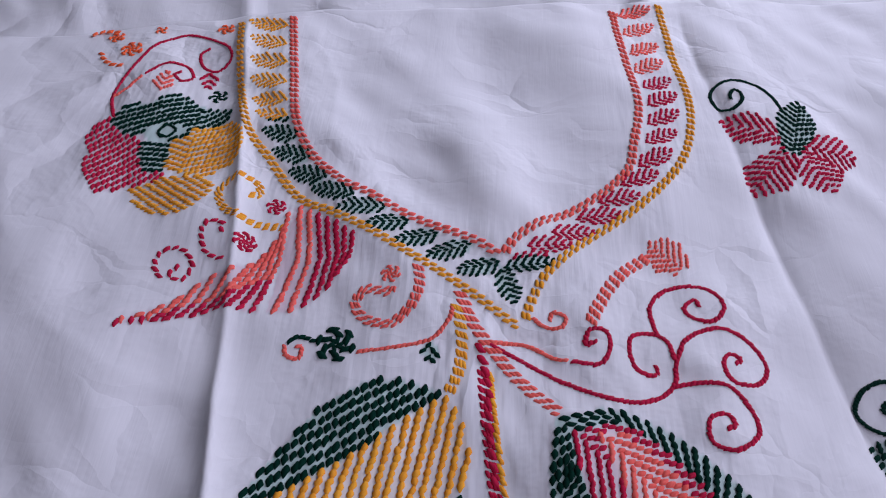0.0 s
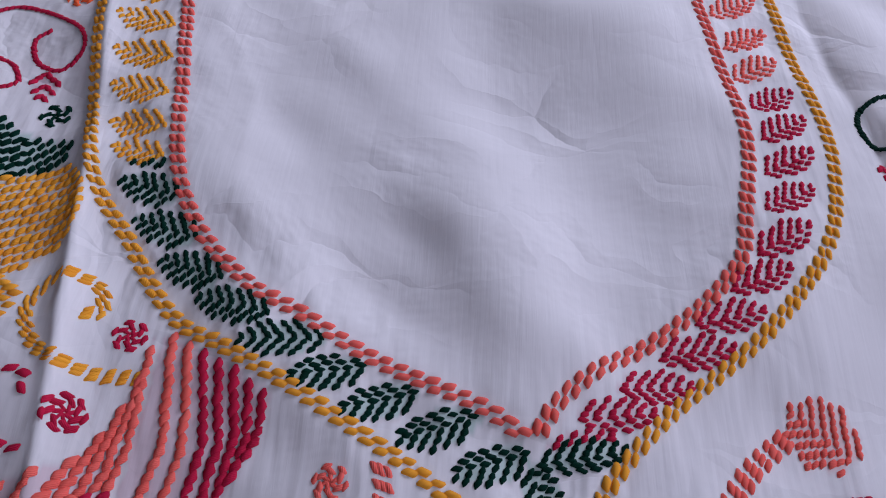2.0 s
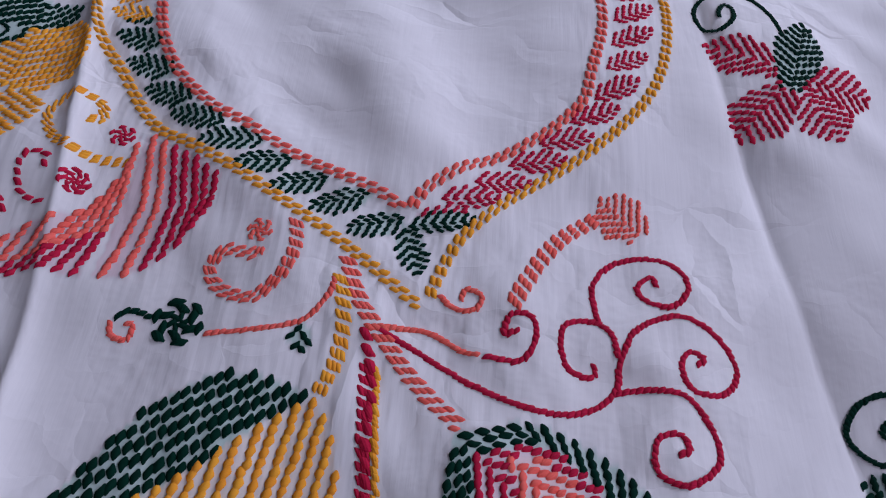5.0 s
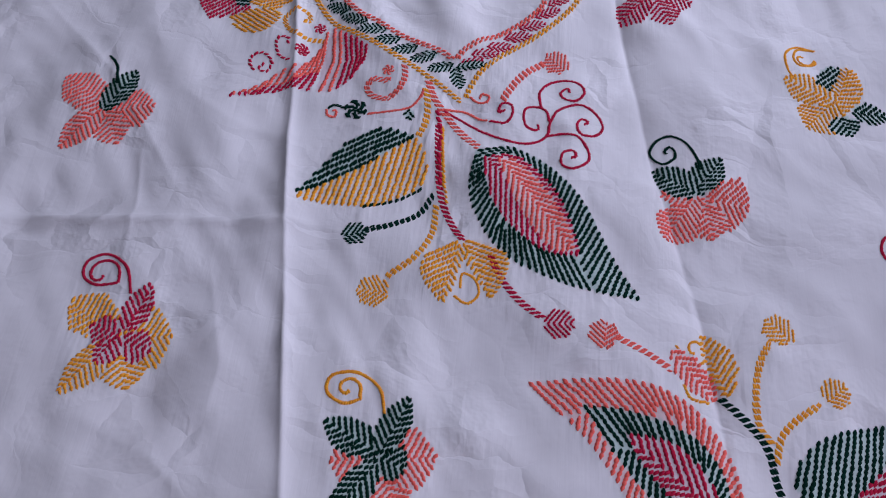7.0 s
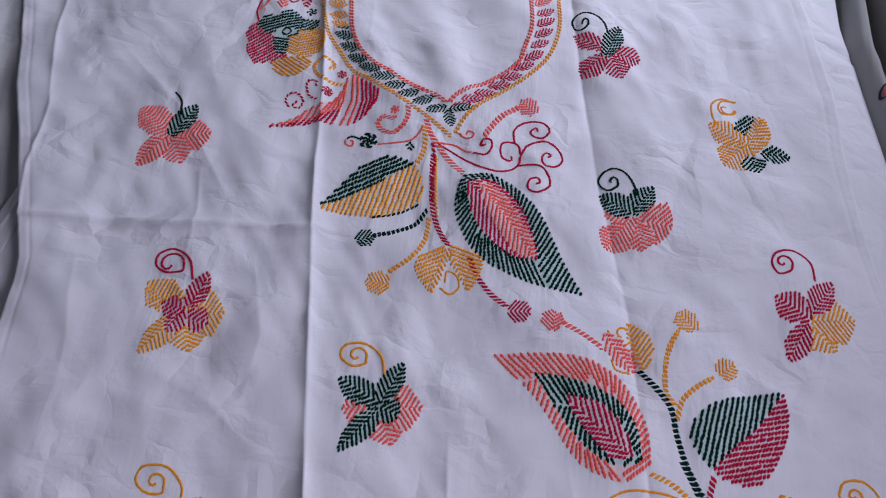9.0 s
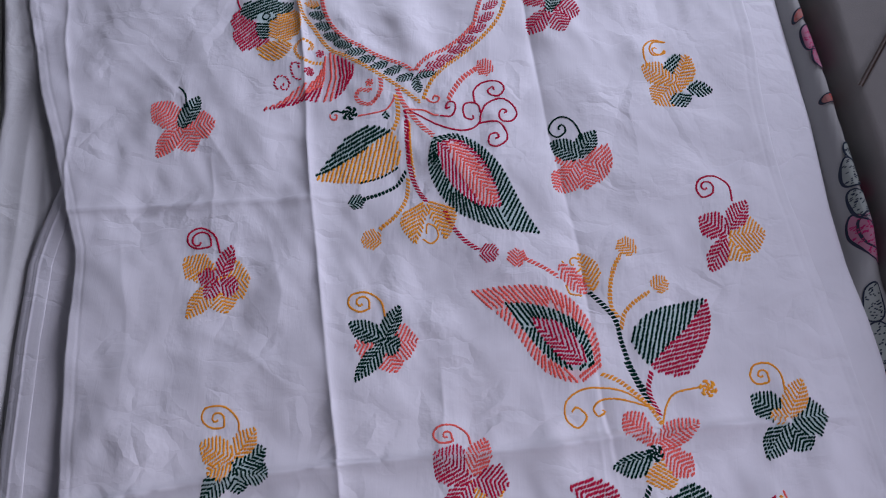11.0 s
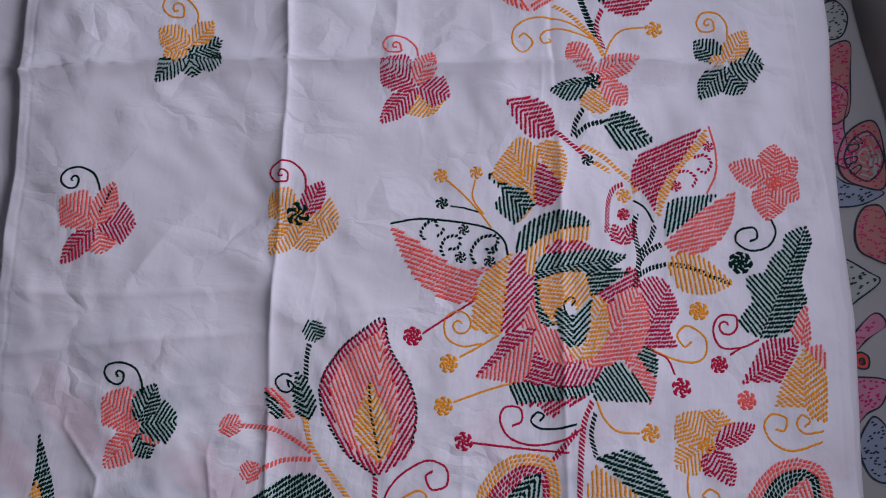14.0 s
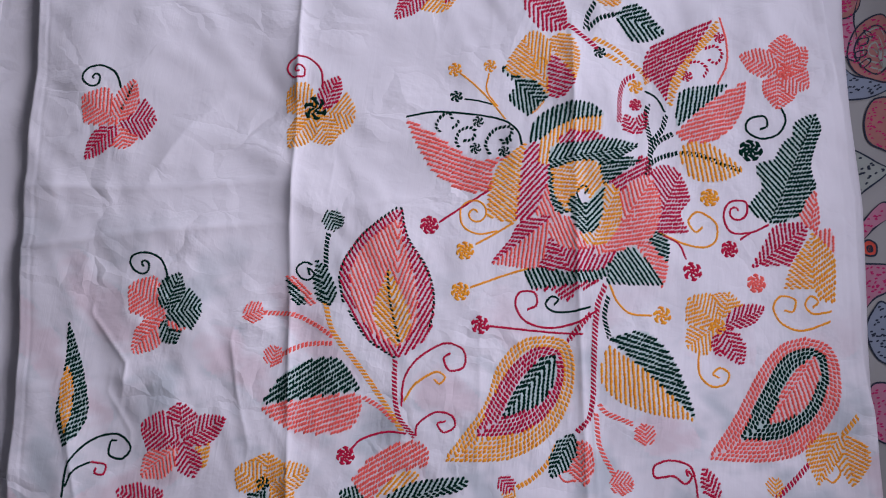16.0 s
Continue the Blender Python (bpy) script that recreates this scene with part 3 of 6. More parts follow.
def crossed(colour, poly, apart=5.2, lean=-52.0, deep=34.0, name="border"):
    """A border filled with bands that slant inwards from its rim, up to the pieces stitched before."""
    c = np.asarray(poly, float)
    if inside_area(c) > 0:
        c = c[::-1]
    loop = np.vstack([c, c[:1]])
    s = np.r_[0, np.cumsum(np.linalg.norm(np.diff(loop, axis=0), axis=1))]
    pitch = apart / abs(math.sin(radians(lean)))
    done, st = np.zeros((0, 2)), []
    for at in np.arange(pitch * 0.4, s[-1], pitch):
        p = np.array([np.interp(at, s, loop[:, 0]), np.interp(at, s, loop[:, 1])])
        before, after = max(at - 3, 0), min(at + 3, s[-1])
        t = [np.interp(after, s, loop[:, k]) - np.interp(before, s, loop[:, k]) for k in (0, 1)]
        a = math.atan2(t[1], t[0]) + radians(lean)
        way = np.array([math.cos(a), math.sin(a)])
        r = np.arange(0.8, deep, 0.7)
        q = p + r[:, None] * way
        free = inside(c, q)
        for area in now.areas:
            free &= ~inside(area, q)
        if len(done):
            free &= np.min(np.hypot(q[:, None, 0] - done[None, :, 0], q[:, None, 1] - done[None, :, 1]), axis=1) > apart * 0.62
        stop = np.argmax(~free) if not free.all() else len(r)
        if stop < 2:
            continue
        done = np.vstack([done, q[:stop]])
        st += band(p, q[stop - 1], apart)
    now.add(name, colour, st, c)


def inside_area(c):
    return 0.5 * np.sum(c[:, 0] * np.roll(c[:, 1], -1) - np.roll(c[:, 0], -1) * c[:, 1])


def shrink(c, by):
    """An outline drawn in by so many millimetres, with points that cross over dropped."""
    d = np.roll(c, -2, 0) - np.roll(c, 2, 0)
    d /= np.linalg.norm(d, axis=1)[:, None] + 1e-9
    q = c + by * np.stack([-d[:, 1], d[:, 0]], 1)
    keep = []
    for i, p in enumerate(q):
        if np.min(np.hypot(*(c - p).T)) > by * 0.96 and inside(c, p)[0]:
            keep.append(i)
    return q[keep] if len(keep) > 5 else None


def wheel(colour, centre, radius, arms=6, name="pinwheel"):
    """A small pinwheel: a disc of curved arms, each a hook of thick stitches."""
    st = []
    for k in range(arms):
        a = 2 * math.pi * k / arms + 0.3
        for r, swing, turn, l, w in ((0.26, 0.0, 0.35, 0.55, 0.22), (0.58, 0.22, 0.75, 0.60, 0.33), (0.86, 0.52, 1.2, 0.55, 0.36)):
            x, y = centre[0] + radius * r * math.cos(a + swing), centre[1] + radius * r * math.sin(a + swing)
            st.append((x, y, a + swing + turn, max(1.8, radius * l), max(1.3, radius * w)))
    now.add(name, colour, st)


def bud(colour, centre, radius, lobes=9, name="bud", facing=None):
    """A knobbly round bud: two halves of slanting rows inside a lobed outline."""
    f = float(rng.uniform(0, 6.28)) if facing is None else facing
    t = np.linspace(0, 2 * math.pi, 48, endpoint=False)
    r = radius * (1.0 + 0.09 * np.sin(lobes * 0.67 * t + f))
    poly = np.stack([centre[0] + r * np.cos(t), centre[1] + r * np.sin(t)], 1)
    back = (centre[0] - radius * math.cos(f), centre[1] - radius * math.sin(f))
    front = (centre[0] + radius * math.cos(f), centre[1] + radius * math.sin(f))
    chevron(colour, poly, back, front, 50, 3.4, 3.8, 1.4, 1.9, name)


# ---- the neckline, in millimetres on the cloth ----
motif("neckline_edging", "coral and yellow double rows of running stitch round the neck")
LEFT_INNER = [(-151, 207),(-141, 153),(-131, 100),(-117, 69)]
RIGHT_INNER = [(77, 239),(79, 200),(84, 159),(86, 128),(80, 95)]
LEFT_OUTER = [(-186, 198),(-176, 145),(-160, 91),(-141, 64)]
RIGHT_OUTER = [(112, 250),(116, 185),(120, 143),(116, 105)]
rope("coral", LEFT_INNER + [(-95, 46),(-77, 36),(-57, 25),(-36, 16),(-16, 8),(-1, -2)], 2, 3.3, 5.2, 2.2, 2.3, name="inner_row")
rope("coral", RIGHT_INNER + [(75, 73),(58, 52),(39, 36),(21, 24),(8, 12),(0, -1)], 2, 3.3, 5.2, 2.2, 2.3, name="inner_row")
rope("yellow", LEFT_OUTER + [(-119, 35),(-99, 23),(-77, 11),(-56, -1),(-36, -13),(-16, -27),(-1, -38),(9, -45)], 2, 3.1, 5.1, 2.2, 2.2, name="outer_row")
rope("yellow", RIGHT_OUTER + [(106, 78),(91, 57),(76, 40),(59, 25),(45, 13),(32, -1),(22, -14),(16, -28),(11, -44)], 2, 3.1, 5.1, 2.2, 2.2, name="outer_row")
motif("neckline_leaves", "small feathered leaves between the neckline rows")
petal("yellow", (-152, 195), (-180, 200), 13.6, 0.5, 0, 40, name="leaf", apart=3.35, length=3.4, width=1.25)
petal("yellow", (-149, 173), (-175, 180), 13.3, 0.5, 0, 40, name="leaf", apart=3.35, length=3.4, width=1.25)
petal("yellow", (-145, 153), (-171, 159), 13.0, 0.5, 0, 40, name="leaf", apart=3.35, length=3.4, width=1.25)
petal("yellow", (-142, 133), (-167, 139), 12.7, 0.5, 0, 40, name="leaf", apart=3.35, length=3.4, width=1.25)
petal("yellow", (-138, 114), (-162, 120), 12.4, 0.5, 0, 40, name="leaf", apart=3.35, length=3.4, width=1.25)
petal("yellow", (-135, 99), (-157, 106), 9.8, 0.5, 0, 40, name="leaf", apart=3.35, length=3.4, width=1.25)
petal("green", (-153, 102), (-133, 95), 6.4, 0.5, 0, 130, name="leaf", apart=3.35, length=3.4, width=1.25)
petal("green", (-150, 88), (-125, 81), 11.4, 0.55, 0, 130, name="leaf", apart=3.35, length=3.4, width=1.25)
petal("green", (-141, 72), (-115, 64), 11.7, 0.55, 0, 130, name="leaf", apart=3.35, length=3.4, width=1.25)
petal("green", (-128, 56), (-103, 47), 11.5, 0.55, 0, 130, name="leaf", apart=3.35, length=3.4, width=1.25)
petal("green", (-112, 41), (-85, 34), 11.2, 0.55, 0, 130, name="leaf", apart=3.35, length=3.4, width=1.25)
petal("green", (-95, 25), (-66, 27), 11.0, 0.5, 0, 130, name="leaf", apart=3.35, length=3.4, width=1.25)
petal("green", (-77, 13), (-52, 19), 10.8, 0.5, 0, 130, name="leaf", apart=3.35, length=3.4, width=1.25)
petal("green", (-60, 4), (-35, 12), 10.2, 0.5, 0, 130, name="leaf", apart=3.35, length=3.4, width=1.25)
petal("green", (-42, -4), (-16, 5), 11.1, 0.5, 0, 130, name="leaf", apart=3.35, length=3.4, width=1.25)
petal("green", (-25, -14), (0, -5), 10.4, 0.5, 0, 130, name="leaf", apart=3.35, length=3.4, width=1.25)
petal("green", (-0, -8), (29, -2), 8.5, 0.5, 0, 50, name="leaf", apart=3.35, length=3.4, width=1.25)
petal("green", (-1, -8), (7, -31), 11.5, 0.5, 0, 50, name="leaf", apart=3.35, length=3.4, width=1.25)
petal("coral", (80, 233), (106, 247), 11.6, 0.5, 0, 45, name="leaf", apart=3.35, length=3.4, width=1.25)
petal("coral", (82, 208), (106, 226), 11.9, 0.5, 0, 45, name="leaf", apart=3.35, length=3.4, width=1.25)
petal("coral", (84, 185), (107, 203), 11.6, 0.5, 0, 45, name="leaf", apart=3.35, length=3.4, width=1.25)
petal("coral", (86, 167), (108, 183), 11.4, 0.5, 0, 45, name="leaf", apart=3.35, length=3.4, width=1.25)
petal("crimson", (90, 149), (111, 163), 11.8, 0.5, 0, 45, name="leaf", apart=3.35, length=3.4, width=1.25)
petal("crimson", (91, 131), (113, 147), 11.5, 0.5, 0, 45, name="leaf", apart=3.35, length=3.4, width=1.25)
petal("crimson", (89, 113), (112, 128), 11.2, 0.5, 0, 45, name="leaf", apart=3.35, length=3.4, width=1.25)
petal("crimson", (86, 95), (108, 109), 11.0, 0.5, 0, 45, name="leaf", apart=3.35, length=3.4, width=1.25)
petal("crimson", (80, 75), (103, 90), 11.3, 0.5, 0, 45, name="leaf", apart=3.35, length=3.4, width=1.25)
petal("crimson", (68, 59), (93, 71), 11.0, 0.5, 0, 45, name="leaf", apart=3.35, length=3.4, width=1.25)
petal("crimson", (54, 45), (80, 52), 11.3, 0.5, 0, 45, name="leaf", apart=3.35, length=3.4, width=1.25)
petal("crimson", (40, 31), (68, 37), 11.1, 0.5, 0, 45, name="leaf", apart=3.35, length=3.4, width=1.25)
petal("crimson", (26, 18), (52, 22), 10.9, 0.5, 0, 45, name="leaf", apart=3.35, length=3.4, width=1.25)
petal("crimson", (12, 7), (39, 11), 10.2, 0.5, 0, 45, name="leaf", apart=3.35, length=3.4, width=1.25)
petal("crimson", (3, -4), (25, 2), 7.0, 0.5, 0, 45, name="leaf", apart=3.35, length=3.4, width=1.25)

# ---- the bird and the flower beside the neck ----
motif("bird_shaped_motif", "coral and crimson feathered wing with small curls")
rule(("coral", "crimson"), [(-197, -59),(-173, -43),(-157, -25),(-135, -14),(-124, 10),(-122, 28)], [(-201, -61),(-184, -57),(-168, -53),(-149, -46),(-127, -46)], 12, -0.66, 5.4, 1.8, 2.1, 0.06)
rule(("coral", "crimson"), [(-119, 29),(-110, 24),(-100, 19),(-89, 12),(-81, 7)], [(-123, -46),(-111, -43),(-102, -37),(-93, -26),(-84, -9)], 7, 0.28, 5.4, 1.8, 2.1, 0.08)
rope("crimson", [(-174, -19),(-178, -26),(-171, -28),(-168, -18),(-176, -9),(-186, -12),(-187, -22),(-180, -31)], 1, 3, 5.2, 1.2, 2.4, name="curl")
rope("crimson", [(-156, 2),(-157, 9),(-165, 10),(-167, 2),(-162, -10),(-150, -15)], 1, 3, 5.2, 1.2, 2.4, name="curl")
wheel("crimson", (-142, -2), 6.2, 7)
wheel("crimson", (-130, 26), 5.8, 6)
rope("yellow", [(-147, 31),(-141, 34),(-145, 43),(-157, 44),(-164, 32),(-156, 18),(-140, 12),(-122, 12)], 2, 2.6, 5, 1.6, 2.2, name="curl")
motif("collar_flower", "green, crimson and yellow flower with long curled feelers")
line("green", [(-214, 84),(-209, 82),(-205, 88),(-211, 92),(-215, 86),(-212, 80)], 4.5, 0.4, 1.7)
now.areas.append(np.array([(-213 + 14 * math.cos(k / 3) + 3 * math.sin(k / 3), 84 + 8 * math.sin(k / 3) + 3 * math.cos(k / 3)) for k in range(19)]))
hatch("green", outline([(-246, 93),(-240, 107),(-226, 110),(-214, 121),(-199, 112),(-195, 92),(-203, 81),(-224, 83),(-234, 84)],[(-234, 84),(-246, 93)]), (-245, 95), (-201, 117), name="petal")
chevron("green", outline([(-193, 92),(-197, 112),(-188, 109),(-175, 106)],[(-175, 106),(-178, 97),(-193, 92)]), (-190, 92), (-191, 112))
hatch("green", outline([(-222, 74),(-216, 80),(-207, 77)],[(-207, 77),(-206, 54),(-217, 57),(-222, 74)]), (-222, 75), (-207, 74))
hatch("crimson", outline([(-258, 80),(-253, 93),(-241, 92),(-232, 82),(-224, 79)],[(-224, 79),(-216, 55),(-203, 47)],[(-203, 47),(-237, 33)],[(-237, 33),(-251, 54),(-251, 67)],[(-251, 67),(-258, 80)]), (-249, 54), (-223, 80))
chevron("yellow", outline([(-204, 54),(-206, 74),(-199, 81),(-193, 94)],[(-193, 94),(-178, 97),(-166, 87),(-161, 74),(-163, 58),(-178, 47)],[(-178, 47),(-204, 54)]), (-194, 44), (-192, 94), 70)
hatch("yellow", outline([(-220, 39),(-213, 43),(-178, 45)],[(-178, 45),(-171, 35),(-182, 19),(-195, 17),(-207, 22),(-220, 39)]), (-220, 39), (-192, 18))
line("crimson", [(-247, 97),(-254, 117),(-250, 140),(-241, 166),(-226, 182),(-211, 183),(-192, 174),(-186, 162),(-193, 151),(-204, 154),(-208, 166),(-202, 173)], 5, 0.3, 1.8)
line("coral", [(-254, 117),(-246, 127),(-239, 139)], 5, 0.3, 1.8)
line("crimson", [(-239, 139),(-228, 151),(-214, 151),(-208, 142),(-214, 137),(-220, 142),(-216, 146)], 5, 0.3, 1.8)
petal("crimson", (-198, 148), (-196, 135), 6.1, 0.5, 0, 40)
wheel("green", (-187, 125), 6.6, 5)
petal("coral", (-225, 127), (-225, 142), 7.8, 0.4, 0, 40)
wheel("orange", (-255, 164), 7.5, 6)
wheel("orange", (-270, 179), 5.7, 5)
wheel("orange", (-196, 192), 5.8, 5)
wheel("orange", (-241, 188), 4.5, 4)
rope("orange", [(-276, 161),(-267, 150),(-252, 146)], 1, 3, 5.5, 1.4, 2.6)
rope("orange", [(-289, 181),(-280, 186),(-266, 185)], 1, 3, 5.5, 1.4, 2.6)

# ---- hearts, curls and stems under the neck ----
motif("stem_spray", "coral, yellow and crimson stems that part below the neck point")
rope("coral", [(-46, -11),(-44, -24),(-47, -37),(-58, -48),(-71, -45),(-77, -36),(-72, -28),(-61, -29),(-57, -25)], 2, 3, 5.6, 1.4, 2.4, name="curl")
wheel("coral", (-60, -18), 5.5, 6)
line("coral", [(-73, -65),(-53, -62),(-36, -57),(-27, -45),(-26, -37)], 5.5, 0.3, 1.9)
wheel("green", (-84, -61), 10.3, 6)
line("green", [(-94, -60),(-103, -58),(-109, -62)], 6, 0.4, 2.2)
line("coral", [(-110, -63),(-108, -69),(-102, -70),(-101, -64),(-105, -63)], 5, 0.3, 1.9)
petal("green", (-36, -58), (-35, -70), 8.6, 0.5, 0, 40, name="leaf")
rope("yellow", [(-24, -35),(-20, -55),(-21, -75),(-27, -90)], 2, 3.2, 6, 1.6, 2.6)
rope("coral", [(-23, -26),(-14, -47),(-2, -63),(12, -80),(29, -96)], 2, 3.6, 6, 1.6, 2.6)
rope("crimson", [(-11, -57),(-6, -80),(-5, -105),(-1, -132)], 1, 3, 7, 1.2, 3.2)
rope("yellow", [(-5, -72),(-2, -104),(2, -136)], 1, 3, 5, 1.6, 2.0)
line("coral", [(-5, -56),(13, -56),(27, -63),(35, -65)], 5.5, 0.2, 2.0)
line("crimson", [(35, -65),(49, -66),(55, -56),(53, -47),(45, -47),(43, -55),(49, -53)], 5.5, 0.2, 2.0)
line("crimson", [(-6, -57),(12, -66),(32, -77),(54, -85),(73, -84),(86, -74),(89, -60),(96, -46),(113, -38),(128, -45),(135, -58),(129, -70),(116, -71),(112, -62),(116, -54),(122, -56),(118, -60)], 5.5, 0.2, 2.0)
line("crimson", [(88, -60),(85, -49),(77, -45),(67, -48),(65, -58),(69, -67),(78, -68),(78, -61)], 5.5, 0.2, 2.0)
line("crimson", [(80, -45),(78, -29),(86, -17),(98, -12),(112, -14),(118, -24),(111, -34),(100, -32),(97, -26),(103, -21),(105, -27)], 5.5, 0.2, 2.0)
line("crimson", [(86, -74),(99, -72),(113, -74),(122, -88),(122, -100),(110, -109),(100, -104),(101, -92),(109, -89),(112, -95),(107, -98)], 5.5, 0.2, 2.0)
line("coral", [(16, -39),(23, -45),(31, -45),(33, -39),(27, -36),(25, -41)], 5, 0.3, 1.9)
rope("coral", [(45, -44),(52, -28),(64, -8),(81, 8)], 2, 4.0, 6, 1.6, 2.8)
bud("coral", (92, 9), 11.5, 11)
rope("crimson", [(-9, -71),(-5, -111),(1, -146),(12, -172),(24, -187)], 2, 3, 5.8, 1.2, 2.4)
rope("yellow", [(-5, -74),(0, -117),(6, -152)], 1, 3, 5, 1.6, 2.0)
rope("green", [(-5, -143),(-17, -164),(-38, -177),(-58, -184)], 2, 2.6, 6, 1.2, 2.4)
bud("green", (-66, -188), 9.7, 9)
rope("yellow", [(-2, -153),(-3, -181),(-14, -205),(-36, -225)], 2, 2.8, 5.6, 1.4, 2.3)
bud("yellow", (-44, -237), 12.2, 11)
rope("crimson", [(46, -197),(56, -218),(72, -238),(91, -251)], 2, 3, 5.8, 1.4, 2.4)
bud("crimson", (102, -254), 10.9, 11)
petal("yellow", (22, -189), (11, -242), 28.5, 0.55, -0.2, 45)
petal("yellow", (24, -187), (49, -235), 28.5, 0.5, 0.2, 45)
line("yellow", [(24, -229),(25, -216),(35, -220),(39, -232),(31, -241),(20, -236)], 4.5, 0.3, 1.7)

motif("divided_leaf", "large leaf, one half green and the other yellow")
hatch("green", outline([(-121, -154),(-102, -121),(-83, -94),(-58, -80),(-29, -87)],[(-29, -87),(-50, -106),(-82, -131),(-121, -154)]), (-99, -138), (-28, -91), 5.9, 4.7, 1.9, 1.75, name="green_half")
hatch("yellow", outline([(-120, -156),(-82, -131),(-50, -106),(-27, -88)],[(-27, -88),(-17, -105),(-14, -127),(-24, -141)],[(-24, -141),(-53, -158),(-82, -161),(-120, -158)]), (-71, -159), (-64, -116), 5.5, 4.7, 1.8, 1.75, name="yellow_half")
rope("green", [(-16, -138),(-37, -152),(-65, -162)], 1, 3, 5.6, 1.4, 2.4)

motif("medallion_leaf", "large pointed leaf with a coral heart and green border")
MEDAL = outline([(26, -98),(57, -91),(91, -108),(118, -143),(141, -187),(165, -227)],[(165, -227),(132, -224),(92, -215),(56, -196),(35, -169),(23, -136),(26, -98)])
HEART = outline([(33, -107),(61, -100),(90, -126),(107, -159),(117, -191)],[(117, -191),(90, -191),(59, -169),(40, -140),(33, -107)])
INNER = outline([(45, -105),(64, -108),(90, -137),(108, -169),(111, -188)],[(111, -188),(92, -187),(69, -157),(55, -131),(45, -105)])
chevron("coral", INNER, (46, -104), (112, -188), 40, 4.6, 5.4, 1.6, 2.4, name="heart")
chevron("crimson", HEART, (34, -105), (115, -191), 40, 4.6, 5.4, 1.6, 2.4, name="heart_rim")
now.areas.append(HEART)
crossed("green", MEDAL, 4.9)

# ---- the long trail ----
motif("pointed_pod", "large pointed pod of coral, green and crimson rows")
POD = outline([(80, -302),(121, -296),(163, -295),(195, -307),(219, -332),(232, -362),(235, -392)],[(235, -392),(213, -408),(189, -407),(163, -392),(135, -354),(107, -325),(80, -302)])
POD_IN = outline([(120, -317),(154, -318),(188, -328),(209, -341),(222, -363),(227, -388)],[(227, -388),(208, -396),(183, -389),(154, -362),(120, -317)])
POD_CORE = outline([(151, -335),(176, -337),(194, -346),(210, -365),(219, -385)],[(219, -385),(198, -390),(174, -367),(151, -335)])
chevron("crimson", POD_CORE, (151, -337), (218, -387), 145, 4.8, 5.2, 1.2, 2.4, name="core")
crossed("green", POD_IN, 5.0, name="middle_band")
crossed("coral", POD, 5.0, name="outer_band")

motif("trail_stem", "green main stem with buds, tendrils and a divided leaf")
rope("coral", [(145, -261),(167, -271),(187, -283)], 2, 2.8, 5.6, 1.4, 2.3)
bud("coral", (136, -260), 10.9, 11)
petal("coral", (219, -301), (186, -265), 21.1, 0.45, 0, 130, name="leaf")
petal("yellow", (228, -300), (211, -251), 19.0, 0.5, -0.12, 50, name="leaf")
curl("yellow", (205, -264), (191, -263), [(200, -279),(209, -274)], 1.3, -1, 1.7)
line("yellow", [(195, -293),(200, -304),(214, -305)], 5, 0.8, 2.0)
rope("green", [(222, -299),(240, -318),(253, -335),(262, -368),(274, -399),(287, -419)], 2, 3.2, 5.8, 1.4, 2.6, name="main_stem")
rope("yellow", [(257, -332),(248, -317),(248, -289),(255, -264),(262, -253)], 2, 2.8, 5.4, 1.4, 2.2)
bud("yellow", (269, -242), 12.0, 11)
rope("yellow", [(259, -345),(264, -325),(278, -310),(294, -299)], 2, 2.8, 5.4, 1.4, 2.2)
bud("yellow", (306, -289), 10.6, 10)
hatch("green", outline([(291, -386),(275, -366),(272, -349),(288, -328),(320, -314),(360, -304)],[(360, -304),(339, -337),(312, -364),(291, -386)]), (299, -326), (287, -385), 5.4, 5.2, 2.2, 2.4, name="leaf_half")
hatch("crimson", outline([(292, -387),(312, -364),(339, -337),(362, -304)],[(362, -304),(364, -339),(349, -377),(330, -397),(306, -395),(292, -387)]), (311, -384), (361, -370), 5.0, 5.4, 1.6, 2.3, name="leaf_half")
rope("crimson", [(293, -393),(289, -417),(300, -445)], 2, 3, 5.6, 1.4, 2.4)
rope("green", [(264, -382),(279, -412),(290, -431)], 2, 3.2, 5.8, 1.4, 2.6, name="main_stem")
rope("yellow", [(234, -398),(258, -408),(286, -432),(302, -455)], 2, 3.0, 5.4, 1.4, 2.2)
line("yellow", [(293, -438),(259, -418),(218, -416),(195, -430),(193, -450),(207, -461),(217, -448),(206, -438),(199, -444)], 5, 0.3, 1.8)
line("yellow", [(295, -437),(259, -428),(236, -428),(225, -438),(230, -447),(238, -442),(233, -439)], 5, 0.3, 1.8)
line("yellow", [(302, -455),(308, -433),(319, -418),(346, -411)], 5, 0.3, 1.8)
wheel("yellow", (356, -412), 10.1, 6)

motif("trail_flower", "coral flower with a green leaf and a yellow petal")
wheel("green", (292, -487), 9.3, 6)
petal("green", (289, -490), (244, -504), 25.1, 0.5, 0.1, 50)
petal("coral", (292, -477), (259, -444), 29.2, 0.7, 0, 60)
petal("coral", (296, -474), (343, -450), 26.6, 0.5, 0, 60)
petal("coral", (300, -480), (334, -509), 29.2, 0.65, 0, 60)
hatch("yellow", outline([(275, -510),(283, -499),(305, -492)],[(305, -492),(315, -514),(307, -525),(290, -523),(275, -510)]), (276, -507), (310, -525), 4.2)

